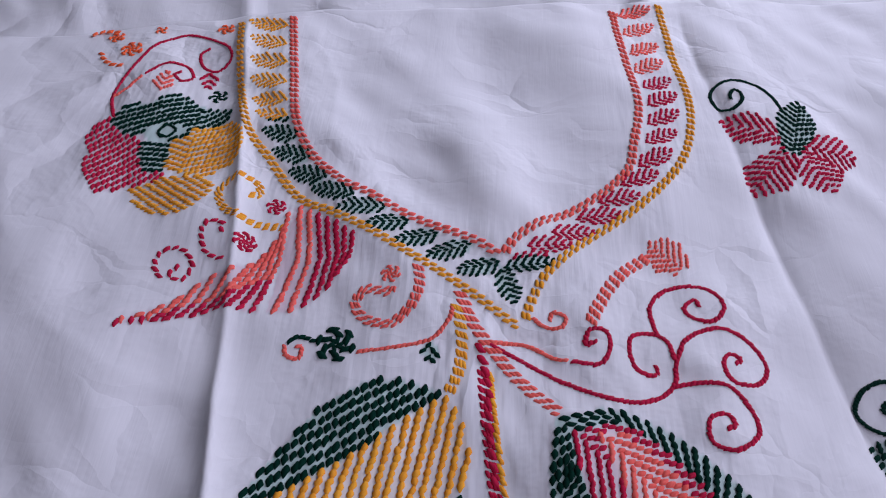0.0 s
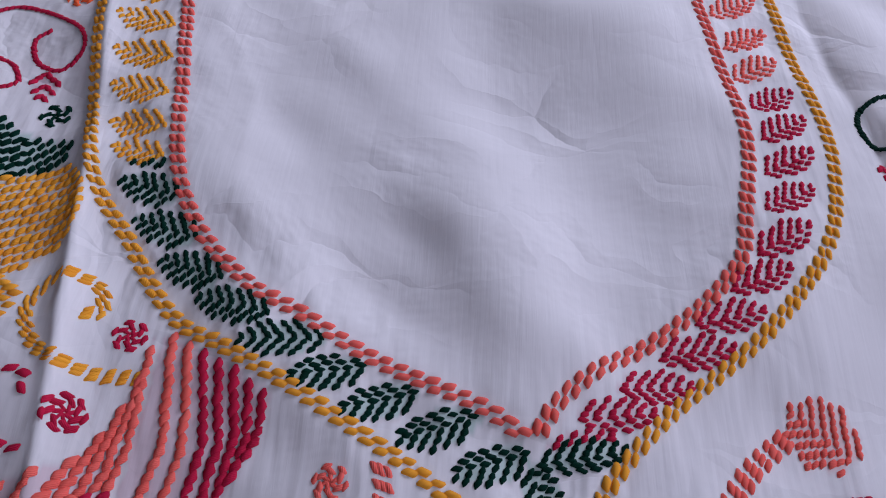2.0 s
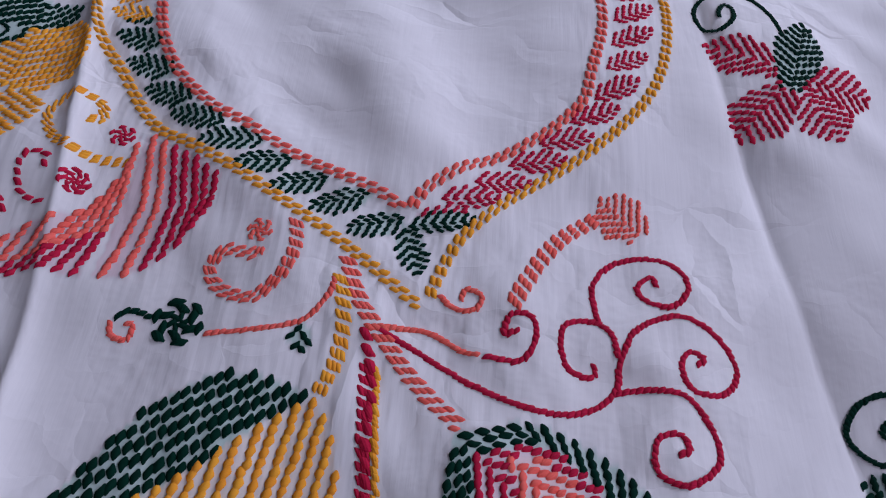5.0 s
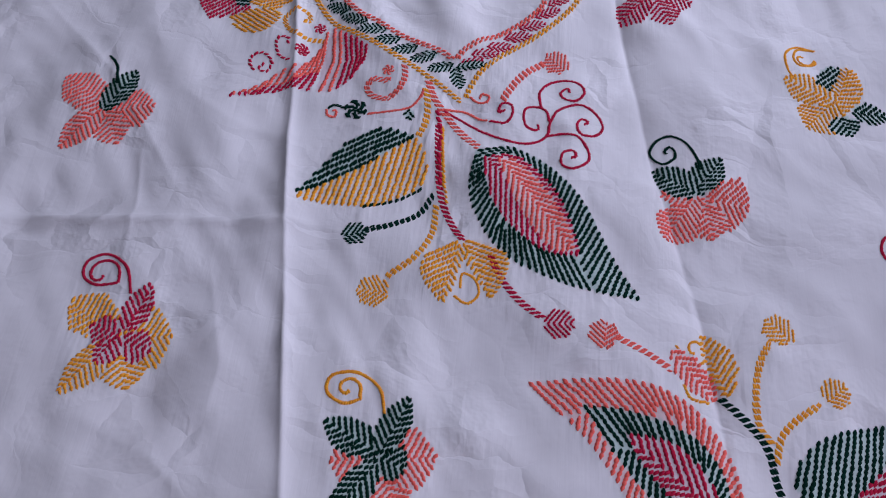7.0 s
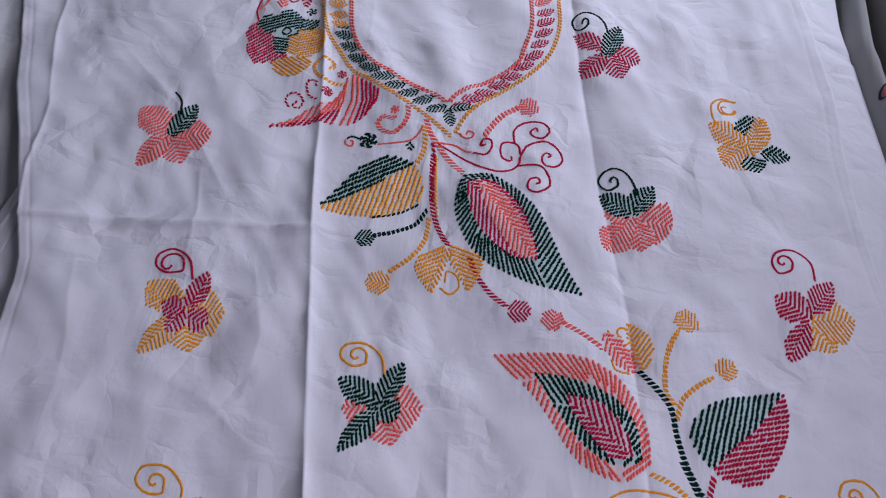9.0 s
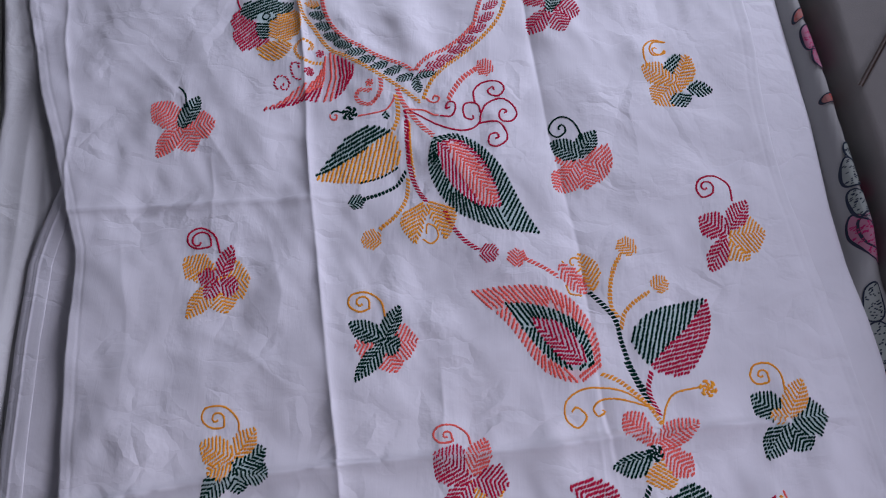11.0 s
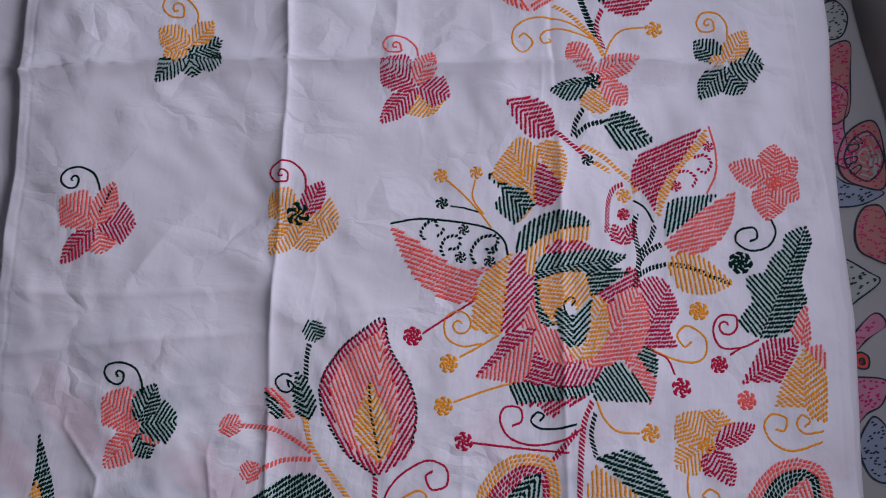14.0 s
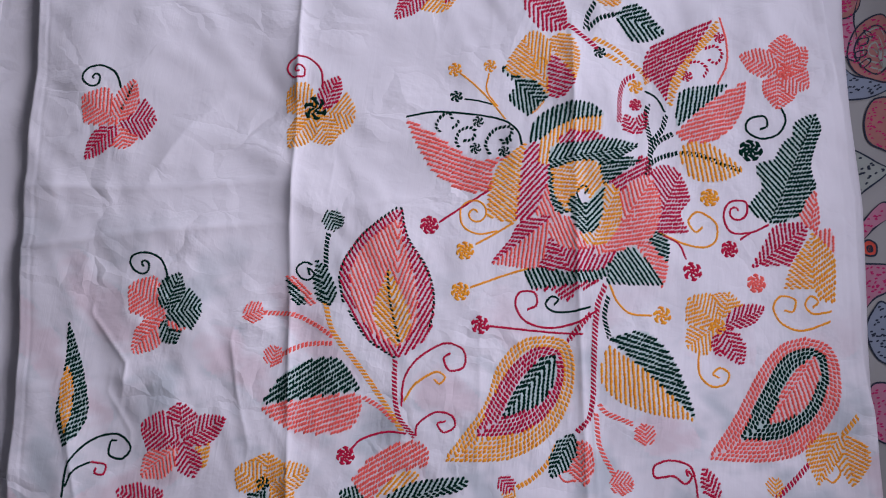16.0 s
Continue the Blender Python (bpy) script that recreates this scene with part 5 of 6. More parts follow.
# ---- leaves and flowers along the hem and selvedge ----
motif("slender_leaf", "slender green leaf with a yellow heart and a long curl")
hatch("yellow", outline([(-248, -1021),(-236, -1041),(-232, -1066),(-234, -1094)],[(-234, -1094),(-245, -1067),(-249, -1043),(-248, -1021)]), (-247, -1049), (-237, -1041), 4.4, 4.4, 1.3, 2.2, name="heart")
hatch("green", outline([(-256, -973),(-243, -998),(-223, -1040),(-215, -1069),(-220, -1092),(-232, -1109)],[(-232, -1109),(-247, -1074),(-249, -1031),(-256, -973)]), (-247, -1055), (-222, -1039), 4.6, 4.6, 1.4, 2.4, name="leaf")
line("green", [(-223, -1162),(-223, -1126),(-206, -1099),(-179, -1088),(-161, -1099),(-168, -1113),(-183, -1111),(-184, -1097),(-176, -1095)], 5, 0.3, 1.9)
line("green", [(-222, -1150),(-215, -1131),(-201, -1121)], 5, 0.3, 1.9)
line("crimson", [(-201, -1121),(-185, -1122),(-185, -1132),(-194, -1132),(-193, -1125)], 5, 0.3, 1.9)
motif("serrated_leaf", "green serrated leaf with crimson, coral and yellow tips")
chevron("green", outline([(546, -625),(554, -643),(549, -660)],[(549, -660),(545, -690),(553, -712)],[(553, -712),(544, -727),(536, -747),(509, -758)],[(509, -758),(483, -748),(488, -731),(496, -720)],[(496, -720),(487, -695),(506, -686)],[(506, -686),(514, -665),(524, -656)],[(524, -656),(525, -640),(546, -625)]), (507, -756), (544, -628), 62, 4.8, 5, 1.4, 2.4, name="leaf")
chevron("coral", outline([(553, -716),(561, -747),(559, -760)],[(559, -760),(543, -753),(539, -737),(553, -716)]), (550, -762), (553, -717), 45, 4.6, 4.6, 1.3, 2.3, name="leaf_tip")
chevron("yellow", outline([(556, -762),(580, -787),(583, -837)],[(583, -837),(567, -836),(561, -827),(531, -828)],[(531, -828),(537, -802),(556, -762)]), (561, -831), (556, -762), 50, 4.8, 5, 1.4, 2.3, name="leaf_tip")
chevron("coral", outline([(557, -762),(575, -758),(581, -783)],[(581, -783),(566, -776),(557, -762)]), (581, -783), (557, -762), 45, 4.6, 4.6, 1.3, 2.3, name="leaf_tip")
chevron("crimson", outline([(494, -808),(504, -781),(515, -760),(549, -752)],[(549, -752),(547, -772),(534, -802)],[(534, -802),(494, -808)]), (497, -807), (549, -754), 60, 4.8, 5, 1.4, 2.3, name="leaf_tip")
line("yellow", [(581, -859),(552, -873),(530, -868),(520, -852),(527, -838),(542, -840),(541, -853),(532, -853)], 5, 0.3, 1.9)
line("yellow", [(581, -848),(562, -853),(553, -844),(558, -834),(566, -839),(561, -846)], 5, 0.3, 1.9)
motif("hem_tulip", "yellow tulip bud on a crimson stem near the hem")
petal("yellow", (601, -980), (580, -1033), 33.0, 0.5, -0.15, 50)
petal("yellow", (601, -980), (618, -1030), 33.0, 0.5, 0.15, 50)
rope("yellow", [(603, -980),(610, -967),(617, -956)], 2, 3.2, 5, 1.3, 2.3)
line("yellow", [(595, -1019),(597, -1009),(604, -1019),(596, -1030),(587, -1026)], 4.6, 0.4, 1.8)
rope("crimson", [(580, -1000),(568, -1016),(546, -1042),(535, -1054)], 2, 3.0, 5.2, 1.2, 2.4)
bud("yellow", (533, -1043), 9.0, 9)
line("crimson", [(441, -1045),(439, -1039),(445, -1044),(439, -1053),(426, -1047),(408, -1051),(406, -1039),(422, -1031),(442, -1034),(449, -1048),(453, -1065)], 5, 0.3, 1.9)
petal("crimson", (473, -1065), (457, -1034), 17.9, 0.5, 0, 45)

# ---- the scattered sprigs ----
SPRIG = "scattered sprig flower stitched in "
motif("sprig_flower", SPRIG + "coral with a green leaf and stalk")
line("green", [(-315, -27),(-305, -39),(-301, -57)], 5, 0.3, 2.0)
petal("green", (-306, -87), (-286, -41), 24.5, 0.55, 0, 50)
petal("coral", (-303, -85), (-348, -54), 35.5, 0.6, 0, 70)
petal("coral", (-306, -85), (-332, -129), 25.7, 0.55, 0, 60)
petal("coral", (-303, -85), (-285, -119), 30.6, 0.65, 0, 60)
petal("coral", (-300, -89), (-260, -79), 36.7, 0.65, 0, 60)
motif("sprig_flower", SPRIG + "yellow and crimson with a crimson spiral")
curl("crimson", (-261, -244), (-245, -247), [(-247, -251),(-263, -253),(-275, -246),(-275, -233),(-260, -226),(-241, -237),(-232, -259)], 1.0, -1, 2.0)
petal("crimson", (-229, -290), (-217, -250), 21.7, 0.5, 0, 50)
petal("crimson", (-231, -295), (-256, -287), 21.7, 0.6, 0, 60)
petal("crimson", (-231, -295), (-243, -318), 19.5, 0.6, 0, 60)
petal("crimson", (-229, -298), (-205, -304), 24.9, 0.6, 0, 60)
petal("yellow", (-231, -295), (-277, -267), 33.6, 0.65, 0, 70)
petal("yellow", (-233, -299), (-264, -343), 23.8, 0.5, 0, 60)
petal("yellow", (-230, -298), (-216, -334), 30.3, 0.65, 0, 60)
petal("yellow", (-228, -298), (-192, -290), 45.4, 0.65, 0, 60)
motif("sprig_flower", SPRIG + "green and coral with a yellow spiral")
curl("yellow", (-51, -320), (-41, -324), [(-41, -327),(-53, -331),(-66, -323),(-63, -310),(-44, -307),(-27, -318),(-21, -337)], 1.0, -1, 2.0)
petal("green", (-21, -364), (-4, -323), 21.6, 0.5, 0, 50)
petal("green", (-23, -365), (-64, -345), 24.7, 0.5, 0, 50)
petal("green", (-21, -372), (-52, -416), 21.5, 0.45, 0, 50)
petal("green", (-23, -367), (0, -375), 25.6, 0.6, 0, 50)
petal("coral", (-30, -371), (-54, -374), 30.7, 0.6, 0, 60)
petal("coral", (-20, -370), (19, -364), 39.9, 0.6, 0, 60)
petal("coral", (-18, -372), (-4, -403), 30.7, 0.6, 0, 60)
motif("sprig_flower", SPRIG + "crimson with a green leaf and spiral")
line("green", [(147, 140),(147, 145),(150, 150),(154, 146),(153, 138),(146, 132),(138, 135),(135, 146),(140, 156),(151, 161),(165, 156),(174, 145),(178, 132)], 4.2, 0.3, 2.0)
petal("green", (176, 92), (192, 143), 23.5, 0.6, 0, 60)
petal("crimson", (177, 104), (139, 123), 23.9, 0.6, 0, 40)
petal("crimson", (177, 95), (150, 63), 27.2, 0.65, 0, 60)
petal("crimson", (183, 95), (198, 65), 27.2, 0.65, 0, 60)
petal("crimson", (187, 101), (219, 96), 28.8, 0.6, 0, 60)
motif("sprig_flower", SPRIG + "yellow with green leaves and a yellow spiral")
curl("yellow", (320, 41), (331, 40), [(330, 35),(316, 31),(311, 40),(317, 53),(333, 53)], 0.8, 1, 1.9)
line("yellow", [(333, 53),(317, 56),(304, 45),(303, 28),(308, 13)], 5, 0.3, 1.9)
hatch("green", outline([(327, 12),(338, 31),(353, 31)],[(353, 31),(340, 2)],[(340, 2),(327, 12)]), (328, 10), (349, 29), 4.4)
petal("green", (358, -17), (391, -18), 21.0, 0.5, 0, 45)
petal("green", (345, -25), (353, -45), 28.3, 0.5, 0, 60)
petal("yellow", (342, -10), (299, 14), 31.0, 0.6, 0, 60)
petal("yellow", (342, -10), (314, -43), 38.4, 0.6, 0, 60)
petal("yellow", (339, -22), (359, 31), 36.9, 0.55, 0, 60)
motif("sprig_flower", SPRIG + "coral with green leaves and spiral, across a fold")
line("green", [(191, -81),(189, -78),(193, -74),(197, -78),(197, -85),(188, -91),(180, -86),(177, -77),(183, -67),(194, -63),(207, -70),(216, -86),(217, -97)], 4.2, 0.3, 2.0)
petal("green", (214, -120), (179, -98), 28.2, 0.5, 0, 50)
petal("green", (210, -120), (235, -85), 27.0, 0.55, 0, 50)
petal("coral", (214, -123), (184, -124), 19.9, 0.5, 0, 55)
petal("coral", (214, -124), (186, -169), 32.8, 0.7, 0, 60)
petal("coral", (217, -124), (224, -164), 35.1, 0.7, 0, 60)
petal("coral", (219, -124), (256, -132), 49.2, 0.7, 0, 60)
motif("sprig_flower", SPRIG + "crimson and yellow with a crimson spiral")
curl("crimson", (369, -162), (378, -166), [(375, -172),(364, -175),(358, -164),(363, -151),(381, -147),(397, -158),(400, -180)], 1.0, -1, 2.0)
petal("crimson", (394, -215), (418, -179), 25.3, 0.5, 0, 50)
petal("crimson", (391, -225), (359, -202), 33.9, 0.6, 0, 60)
petal("crimson", (389, -228), (369, -271), 22.9, 0.6, 0, 50)
petal("yellow", (394, -225), (438, -218), 46.0, 0.6, 0, 60)
petal("yellow", (393, -228), (415, -255), 30.6, 0.6, 0, 60)
petal("yellow", (390, -234), (392, -257), 21.8, 0.6, 0, 60)
motif("sprig_flower", SPRIG + "yellow and green with a yellow spiral")
curl("yellow", (-211, -463), (-202, -466), [(-203, -472),(-217, -473),(-228, -464),(-224, -451),(-203, -449),(-187, -462),(-184, -477)], 1.0, -1, 1.9)
petal("yellow", (-187, -504), (-166, -472), 26.1, 0.55, 0, 50)
petal("yellow", (-186, -508), (-227, -492), 31.5, 0.6, 0, 60)
petal("yellow", (-189, -510), (-213, -525), 30.1, 0.6, 0, 60)
petal("green", (-185, -513), (-218, -558), 24.6, 0.5, 0, 45)
petal("green", (-182, -515), (-152, -494), 30.1, 0.6, 0, 50)
petal("green", (-181, -517), (-143, -524), 27.3, 0.6, 0, 50)
petal("green", (-183, -515), (-175, -545), 27.3, 0.6, 0, 50)
motif("sprig_flower", SPRIG + "crimson, coral and yellow with a coral spiral")
curl("coral", (57, -474), (63, -475), [(64, -480),(50, -482),(42, -474),(48, -464),(65, -462),(80, -471),(85, -483)], 1.0, -1, 1.9)
petal("coral", (87, -515), (102, -476), 26.7, 0.55, 0, 50)
petal("crimson", (88, -520), (44, -495), 44.1, 0.6, 0, 60)
petal("crimson", (86, -524), (55, -571), 26.7, 0.5, 0, 50)
petal("crimson", (90, -519), (128, -525), 36.0, 0.65, 0, 60)
petal("yellow", (91, -521), (111, -555), 44.0, 0.6, 0, 60)
motif("sprig_flower", SPRIG + "green and yellow with a yellow spiral")
curl("yellow", (419, -394), (426, -395), [(426, -402),(413, -404),(406, -395),(411, -383),(428, -381),(440, -392),(443, -412)], 1.0, -1, 1.9)
petal("yellow", (443, -442), (464, -398), 26.4, 0.55, 0, 50)
petal("yellow", (443, -442), (424, -441), 17.2, 0.6, 0, 60)
petal("green", (443, -444), (406, -418), 31.7, 0.6, 0, 55)
petal("green", (441, -449), (418, -489), 27.7, 0.5, 0, 50)
petal("green", (445, -446), (485, -436), 42.3, 0.65, 0, 55)
petal("green", (445, -451), (466, -476), 33.0, 0.6, 0, 55)
motif("sprig_flower", SPRIG + "coral and crimson with a green spiral")
line("green", [(-284, -692),(-286, -689),(-283, -685),(-278, -688),(-278, -697),(-285, -701),(-295, -696),(-298, -687),(-292, -678),(-279, -674),(-263, -679),(-255, -690),(-252, -699)], 4.2, 0.3, 2.0)
rope("green", [(-247, -724),(-242, -704),(-238, -688)], 1, 3, 4.4, 1.2, 2.2)
petal("coral", (-248, -736), (-237, -686), 26.6, 0.5, 0, 50)
petal("coral", (-246, -735), (-292, -716), 43.9, 0.65, 0, 60)
petal("crimson", (-244, -735), (-205, -729), 43.9, 0.65, 0, 60)
petal("crimson", (-249, -743), (-277, -787), 25.3, 0.5, 0, 50)
petal("coral", (-245, -739), (-231, -769), 37.2, 0.65, 0, 60)
motif("sprig_flower", SPRIG + "yellow and crimson with a green eye")
curl("crimson", (-47, -650), (-40, -652), [(-41, -657),(-52, -659),(-61, -650),(-57, -639),(-40, -633),(-22, -646),(-16, -669)], 1.0, -1, 1.9)
wheel("green", (-22, -692), 13.2, 6)
petal("crimson", (-14, -690), (1, -651), 25.0, 0.5, 0, 50)
petal("yellow", (-21, -694), (-57, -675), 36.9, 0.65, 0, 60)
petal("yellow", (-23, -697), (-44, -743), 29.0, 0.55, 0, 60)
petal("yellow", (-18, -696), (3, -732), 34.2, 0.65, 0, 60)
petal("yellow", (-17, -694), (27, -695), 43.5, 0.65, 0, 60)
motif("sprig_flower", SPRIG + "coral and green with a green spiral")
line("green", [(-182, -902),(-185, -898),(-182, -895),(-177, -898),(-177, -906),(-184, -910),(-194, -906),(-199, -898),(-195, -890),(-181, -886),(-166, -890),(-157, -902),(-153, -915)], 4.2, 0.3, 2.0)
petal("green", (-153, -944), (-141, -904), 28.2, 0.55, 0, 50)
petal("green", (-149, -948), (-109, -938), 42.2, 0.65, 0, 55)
petal("coral", (-145, -958), (-121, -962), 14.0, 0.6, 0, 60)
petal("green", (-149, -958), (-132, -981), 25.5, 0.6, 0, 50)
petal("coral", (-146, -948), (-195, -925), 43.5, 0.65, 0, 65)
petal("coral", (-146, -952), (-178, -998), 30.7, 0.55, 0, 60)
motif("sprig_flower", SPRIG + "crimson with a coral and a yellow petal")
petal("crimson", (-107, -1085), (-152, -1074), 39.9, 0.65, 0, 60)
petal("crimson", (-106, -1084), (-115, -1045), 34.9, 0.6, 0, 60)
petal("crimson", (-104, -1084), (-63, -1055), 29.9, 0.5, 0, 55)
petal("crimson", (-103, -1087), (-87, -1122), 27.4, 0.6, 0, 50)
petal("coral", (-107, -1090), (-144, -1129), 31.2, 0.6, 0, 60)
petal("yellow", (-105, -1088), (-76, -1108), 37.4, 0.6, 0, 60)
motif("sprig_flower", SPRIG + "yellow with a green eye, near the hem")
wheel("green", (-10, -1117), 7.4, 6)
petal("yellow", (-9, -1119), (-41, -1106), 34.5, 0.6, 0, 60)
petal("yellow", (-8, -1116), (-9, -1085), 39.4, 0.6, 0, 60)
petal("yellow", (-4, -1116), (37, -1096), 29.5, 0.55, 0, 55)
petal("green", (-6, -1124), (-21, -1140), 24.6, 0.6, 0, 50)
petal("yellow", (-2, -1124), (25, -1141), 34.4, 0.6, 0, 60)
motif("hem_flower", "coral domed flower with yellow petals and a green leaf at the hem")
chevron("green", outline([(123, -1114),(145, -1097),(175, -1087),(208, -1080)],[(208, -1080),(206, -1092),(177, -1105),(137, -1122),(123, -1114)]), (130, -1117), (210, -1082), 45, 4.8, 5, 1.4, 2.4, name="leaf")
hatch("coral", outline([(85, -1100),(99, -1077),(121, -1059),(148, -1050),(163, -1059),(164, -1074)],[(164, -1074),(137, -1084),(116, -1105),(106, -1121),(85, -1100)]), (90, -1099), (140, -1062), 4.8, 5.2, 1.5, 2.3)
hatch("yellow", outline([(114, -1114),(126, -1091),(143, -1083),(156, -1083)],[(156, -1083),(154, -1090),(128, -1107),(114, -1114)]), (123, -1113), (143, -1083), 4.6)
petal("green", (113, -1126), (74, -1115), 24.4, 0.5, 0, 50, name="leaf")
petal("crimson", (-111, -1161), (-168, -1147), 30.8, 0.6, 0, 60)
petal("crimson", (-130, -1163), (-138, -1139), 37.0, 0.6, 0, 60)
motif("star_flower", "coral star flower with a green spiral tail")
line("green", [(508, -623),(514, -638),(507, -655),(489, -662),(473, -654),(474, -641),(490, -636),(494, -647),(485, -652)], 5, 0.3, 2.0)
wheel("coral", (509, -579), 9.7, 6)
petal("coral", (501, -578), (457, -566), 29.7, 0.5, 0, 55)
petal("coral", (507, -575), (506, -535), 36.1, 0.5, 0, 60)
petal("coral", (510, -577), (533, -546), 25.8, 0.5, 0, 60)
petal("coral", (510, -579), (538, -594), 36.1, 0.5, 0, 60)
petal("coral", (505, -581), (505, -625), 37.4, 0.5, 0, 60)
wheel("green", (479, -677), 12.7, 7)
motif("sprig_flower", SPRIG + "yellow and crimson with a yellow curl")
wheel("yellow", (461, -881), 8.6, 6)
petal("crimson", (469, -876), (511, -853), 22.2, 0.5, 0, 50)
petal("crimson", (467, -881), (489, -919), 24.7, 0.55, 0, 55)
petal("crimson", (466, -883), (464, -913), 18.5, 0.6, 0, 55)
petal("yellow", (460, -879), (426, -855), 38.3, 0.65, 0, 60)
petal("yellow", (463, -877), (469, -842), 37.0, 0.7, 0, 60)
petal("yellow", (459, -884), (429, -908), 33.3, 0.6, 0, 60)
line("yellow", [(446, -900),(442, -919),(445, -937),(458, -947),(473, -942),(476, -931),(467, -926),(459, -933),(466, -937)], 5, 0.3, 1.9)


# ---- the cloth ----
WHITE = cloth_material("white_cotton", (0.80, 0.80, 0.82))
PLAIN = cloth_material("plain_white_cotton", (0.78, 0.78, 0.80), False)


def sheet(name, x0, x1, y0, y1, step, shape, mat):
    """A woven sheet: a grid over the plan that shape() turns into places."""
    nx, ny = int((x1 - x0) / step) + 1, int((y1 - y0) / step) + 1
    gx, gy = np.meshgrid(np.linspace(x0, x1, nx), np.linspace(y0, y1, ny))
    co = shape(gx.ravel(), gy.ravel())
    i, j = np.meshgrid(np.arange(nx - 1), np.arange(ny - 1))
    i, j = i.ravel(), j.ravel()
    f = np.stack([j * nx + i, j * nx + i + 1, (j + 1) * nx + i + 1, (j + 1) * nx + i], 1)
    me = bpy.data.meshes.new(name)
    me.from_pydata(co.tolist(), [], f.tolist())
    me.polygons.foreach_set("use_smooth", np.ones(len(f), bool))
    me.materials.append(mat)
    return new(name, me), gx.ravel(), gy.ravel(), (ny, nx)


LEFT = [(0.3, -0.6), (0.213, -0.574), (0.096, -0.552), (0.004, -0.519), (-0.108, -0.473), (-0.182, -0.446), (-0.259, -0.421), (-0.376, -0.406), (-0.497, -0.391), (-0.863, -0.336), (-1.167, -0.285), (-1.6, -0.22)]
RIGHT = [(0.35, 0.398), (0.205, 0.428), (0.119, 0.438), (0.038, 0.451), (-0.089, 0.461), (-0.168, 0.475), (-0.258, 0.494), (-0.328, 0.513), (-0.389, 0.530), (-0.599, 0.577), (-0.658, 0.589), (-0.716, 0.603), (-0.872, 0.622), (-1.026, 0.647), (-1.6, 0.74)]
TOP = [(-0.6, 0.135), (-0.309, 0.177), (-0.248, 0.188), (-0.192, 0.202), (-0.173, 0.205), (-0.088, 0.222), (0.078, 0.244), (0.124, 0.254), (0.212, 0.267), (0.5, 0.297)]


def edge(table, v):
    t = sorted(table)
    return np.interp(v, [a for a, b in t], [b for a, b in t])


def panel(u, v):
    """The front panel: u across from selvedge to selvedge, v up to the shoulder fold; its rim rolls down."""
    y = -1.5 + v * 1.5
    x = edge(LEFT, y) * (1 - u) + edge(RIGHT, y) * u
    y = -1.5 + v * (edge(TOP, x) + 1.5)
    x = edge(LEFT, y) * (1 - u) + edge(RIGHT, y) * u
    x = x + 0.0025 * np.sin(17 * y) * np.exp(-np.minimum(u, 1 - u) / 0.03)
    rim = np.minimum(np.minimum(u, 1 - u) * 0.95, (1 - v) * 1.7)
    z = lie(x, y) - 0.0005 * np.exp(-((np.minimum(u, 1 - u) * 0.95 - 0.016) / 0.002) ** 2) + 0.0008 * np.exp(-((rim - 0.003) / 0.003) ** 2) - 0.008 * np.exp(-(rim / 0.0016)) - 0.0015 * np.clip(1 - (1 - v) / 0.02, 0, 1) ** 2
    return np.stack([x, y, z], 1)


cloth, gu, gv, size = sheet("embroidered_cloth", 0, 1, 0, 1, 0.00175, panel, WHITE)
tagged(cloth, "white cotton dress panel with coloured running-stitch embroidery and fold creases", "cloth")

# thread seen through from the back, and puckers beside the stitches
co = np.empty(len(gu) * 3, np.float32)
cloth.data.vertices.foreach_get("co", co)
cx, cy = co[0::3] * 1000, co[1::3] * 1000
tint = np.zeros((len(gu), 4), np.float32)
tint[:, :3] = 0.8
SHOW = {"coral": (0.76, 0.38, 0.37, 0.42), "orange": (0.74, 0.42, 0.38, 0.4), "crimson": (0.60, 0.34, 0.42, 0.42), "green": (0.30, 0.52, 0.45, 0.60), "yellow": (0.72, 0.54, 0.36, 0.28)}
# the printed sheet shows faintly through the lower part; grey-blue deepened as painted shade
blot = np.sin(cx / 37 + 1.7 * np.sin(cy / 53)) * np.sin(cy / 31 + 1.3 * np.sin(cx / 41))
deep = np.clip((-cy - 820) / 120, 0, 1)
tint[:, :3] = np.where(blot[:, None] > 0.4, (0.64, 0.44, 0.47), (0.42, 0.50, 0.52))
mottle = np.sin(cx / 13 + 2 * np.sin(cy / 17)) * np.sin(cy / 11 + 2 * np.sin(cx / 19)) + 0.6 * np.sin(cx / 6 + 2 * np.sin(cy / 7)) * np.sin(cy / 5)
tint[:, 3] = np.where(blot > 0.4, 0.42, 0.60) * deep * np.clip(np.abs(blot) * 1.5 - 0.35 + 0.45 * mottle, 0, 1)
for area, colour in TINTS[::-1]:
    lo, hi = area.min(0), area.max(0)
    near = np.where((cx > lo[0]) & (cx < hi[0]) & (cy > lo[1]) & (cy < hi[1]))[0]
    if len(near):
        hit = near[inside(area, np.stack([cx[near], cy[near]], 1))]
        tint[hit] = SHOW[colour]
layer = cloth.data.attributes.new("cloth_tint", "FLOAT_COLOR", "POINT")
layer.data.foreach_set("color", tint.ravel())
every = np.array([s[:2] for m in MOTIFS for p in m.pieces for s in p[2]])
hist = np.histogram2d(every[:, 0], every[:, 1], bins=[260, 400], range=[[-600, 700], [-1550, 450]])[0]
hist = np.minimum(hist, 1.0)
for axis, reach in ((0, 4), (1, 7)):
    k = np.exp(-np.linspace(-1.6, 1.6, 2 * reach + 1) ** 2)
    hist = np.apply_along_axis(lambda row: np.convolve(row, k / k.sum(), "same"), axis, hist)
hist = np.clip(hist * 1.5, 0, 1)
fx, fy = np.clip((cx + 600) / 5 - 0.5, 0, 258.9), np.clip((cy + 1550) / 5 - 0.5, 0, 398.9)
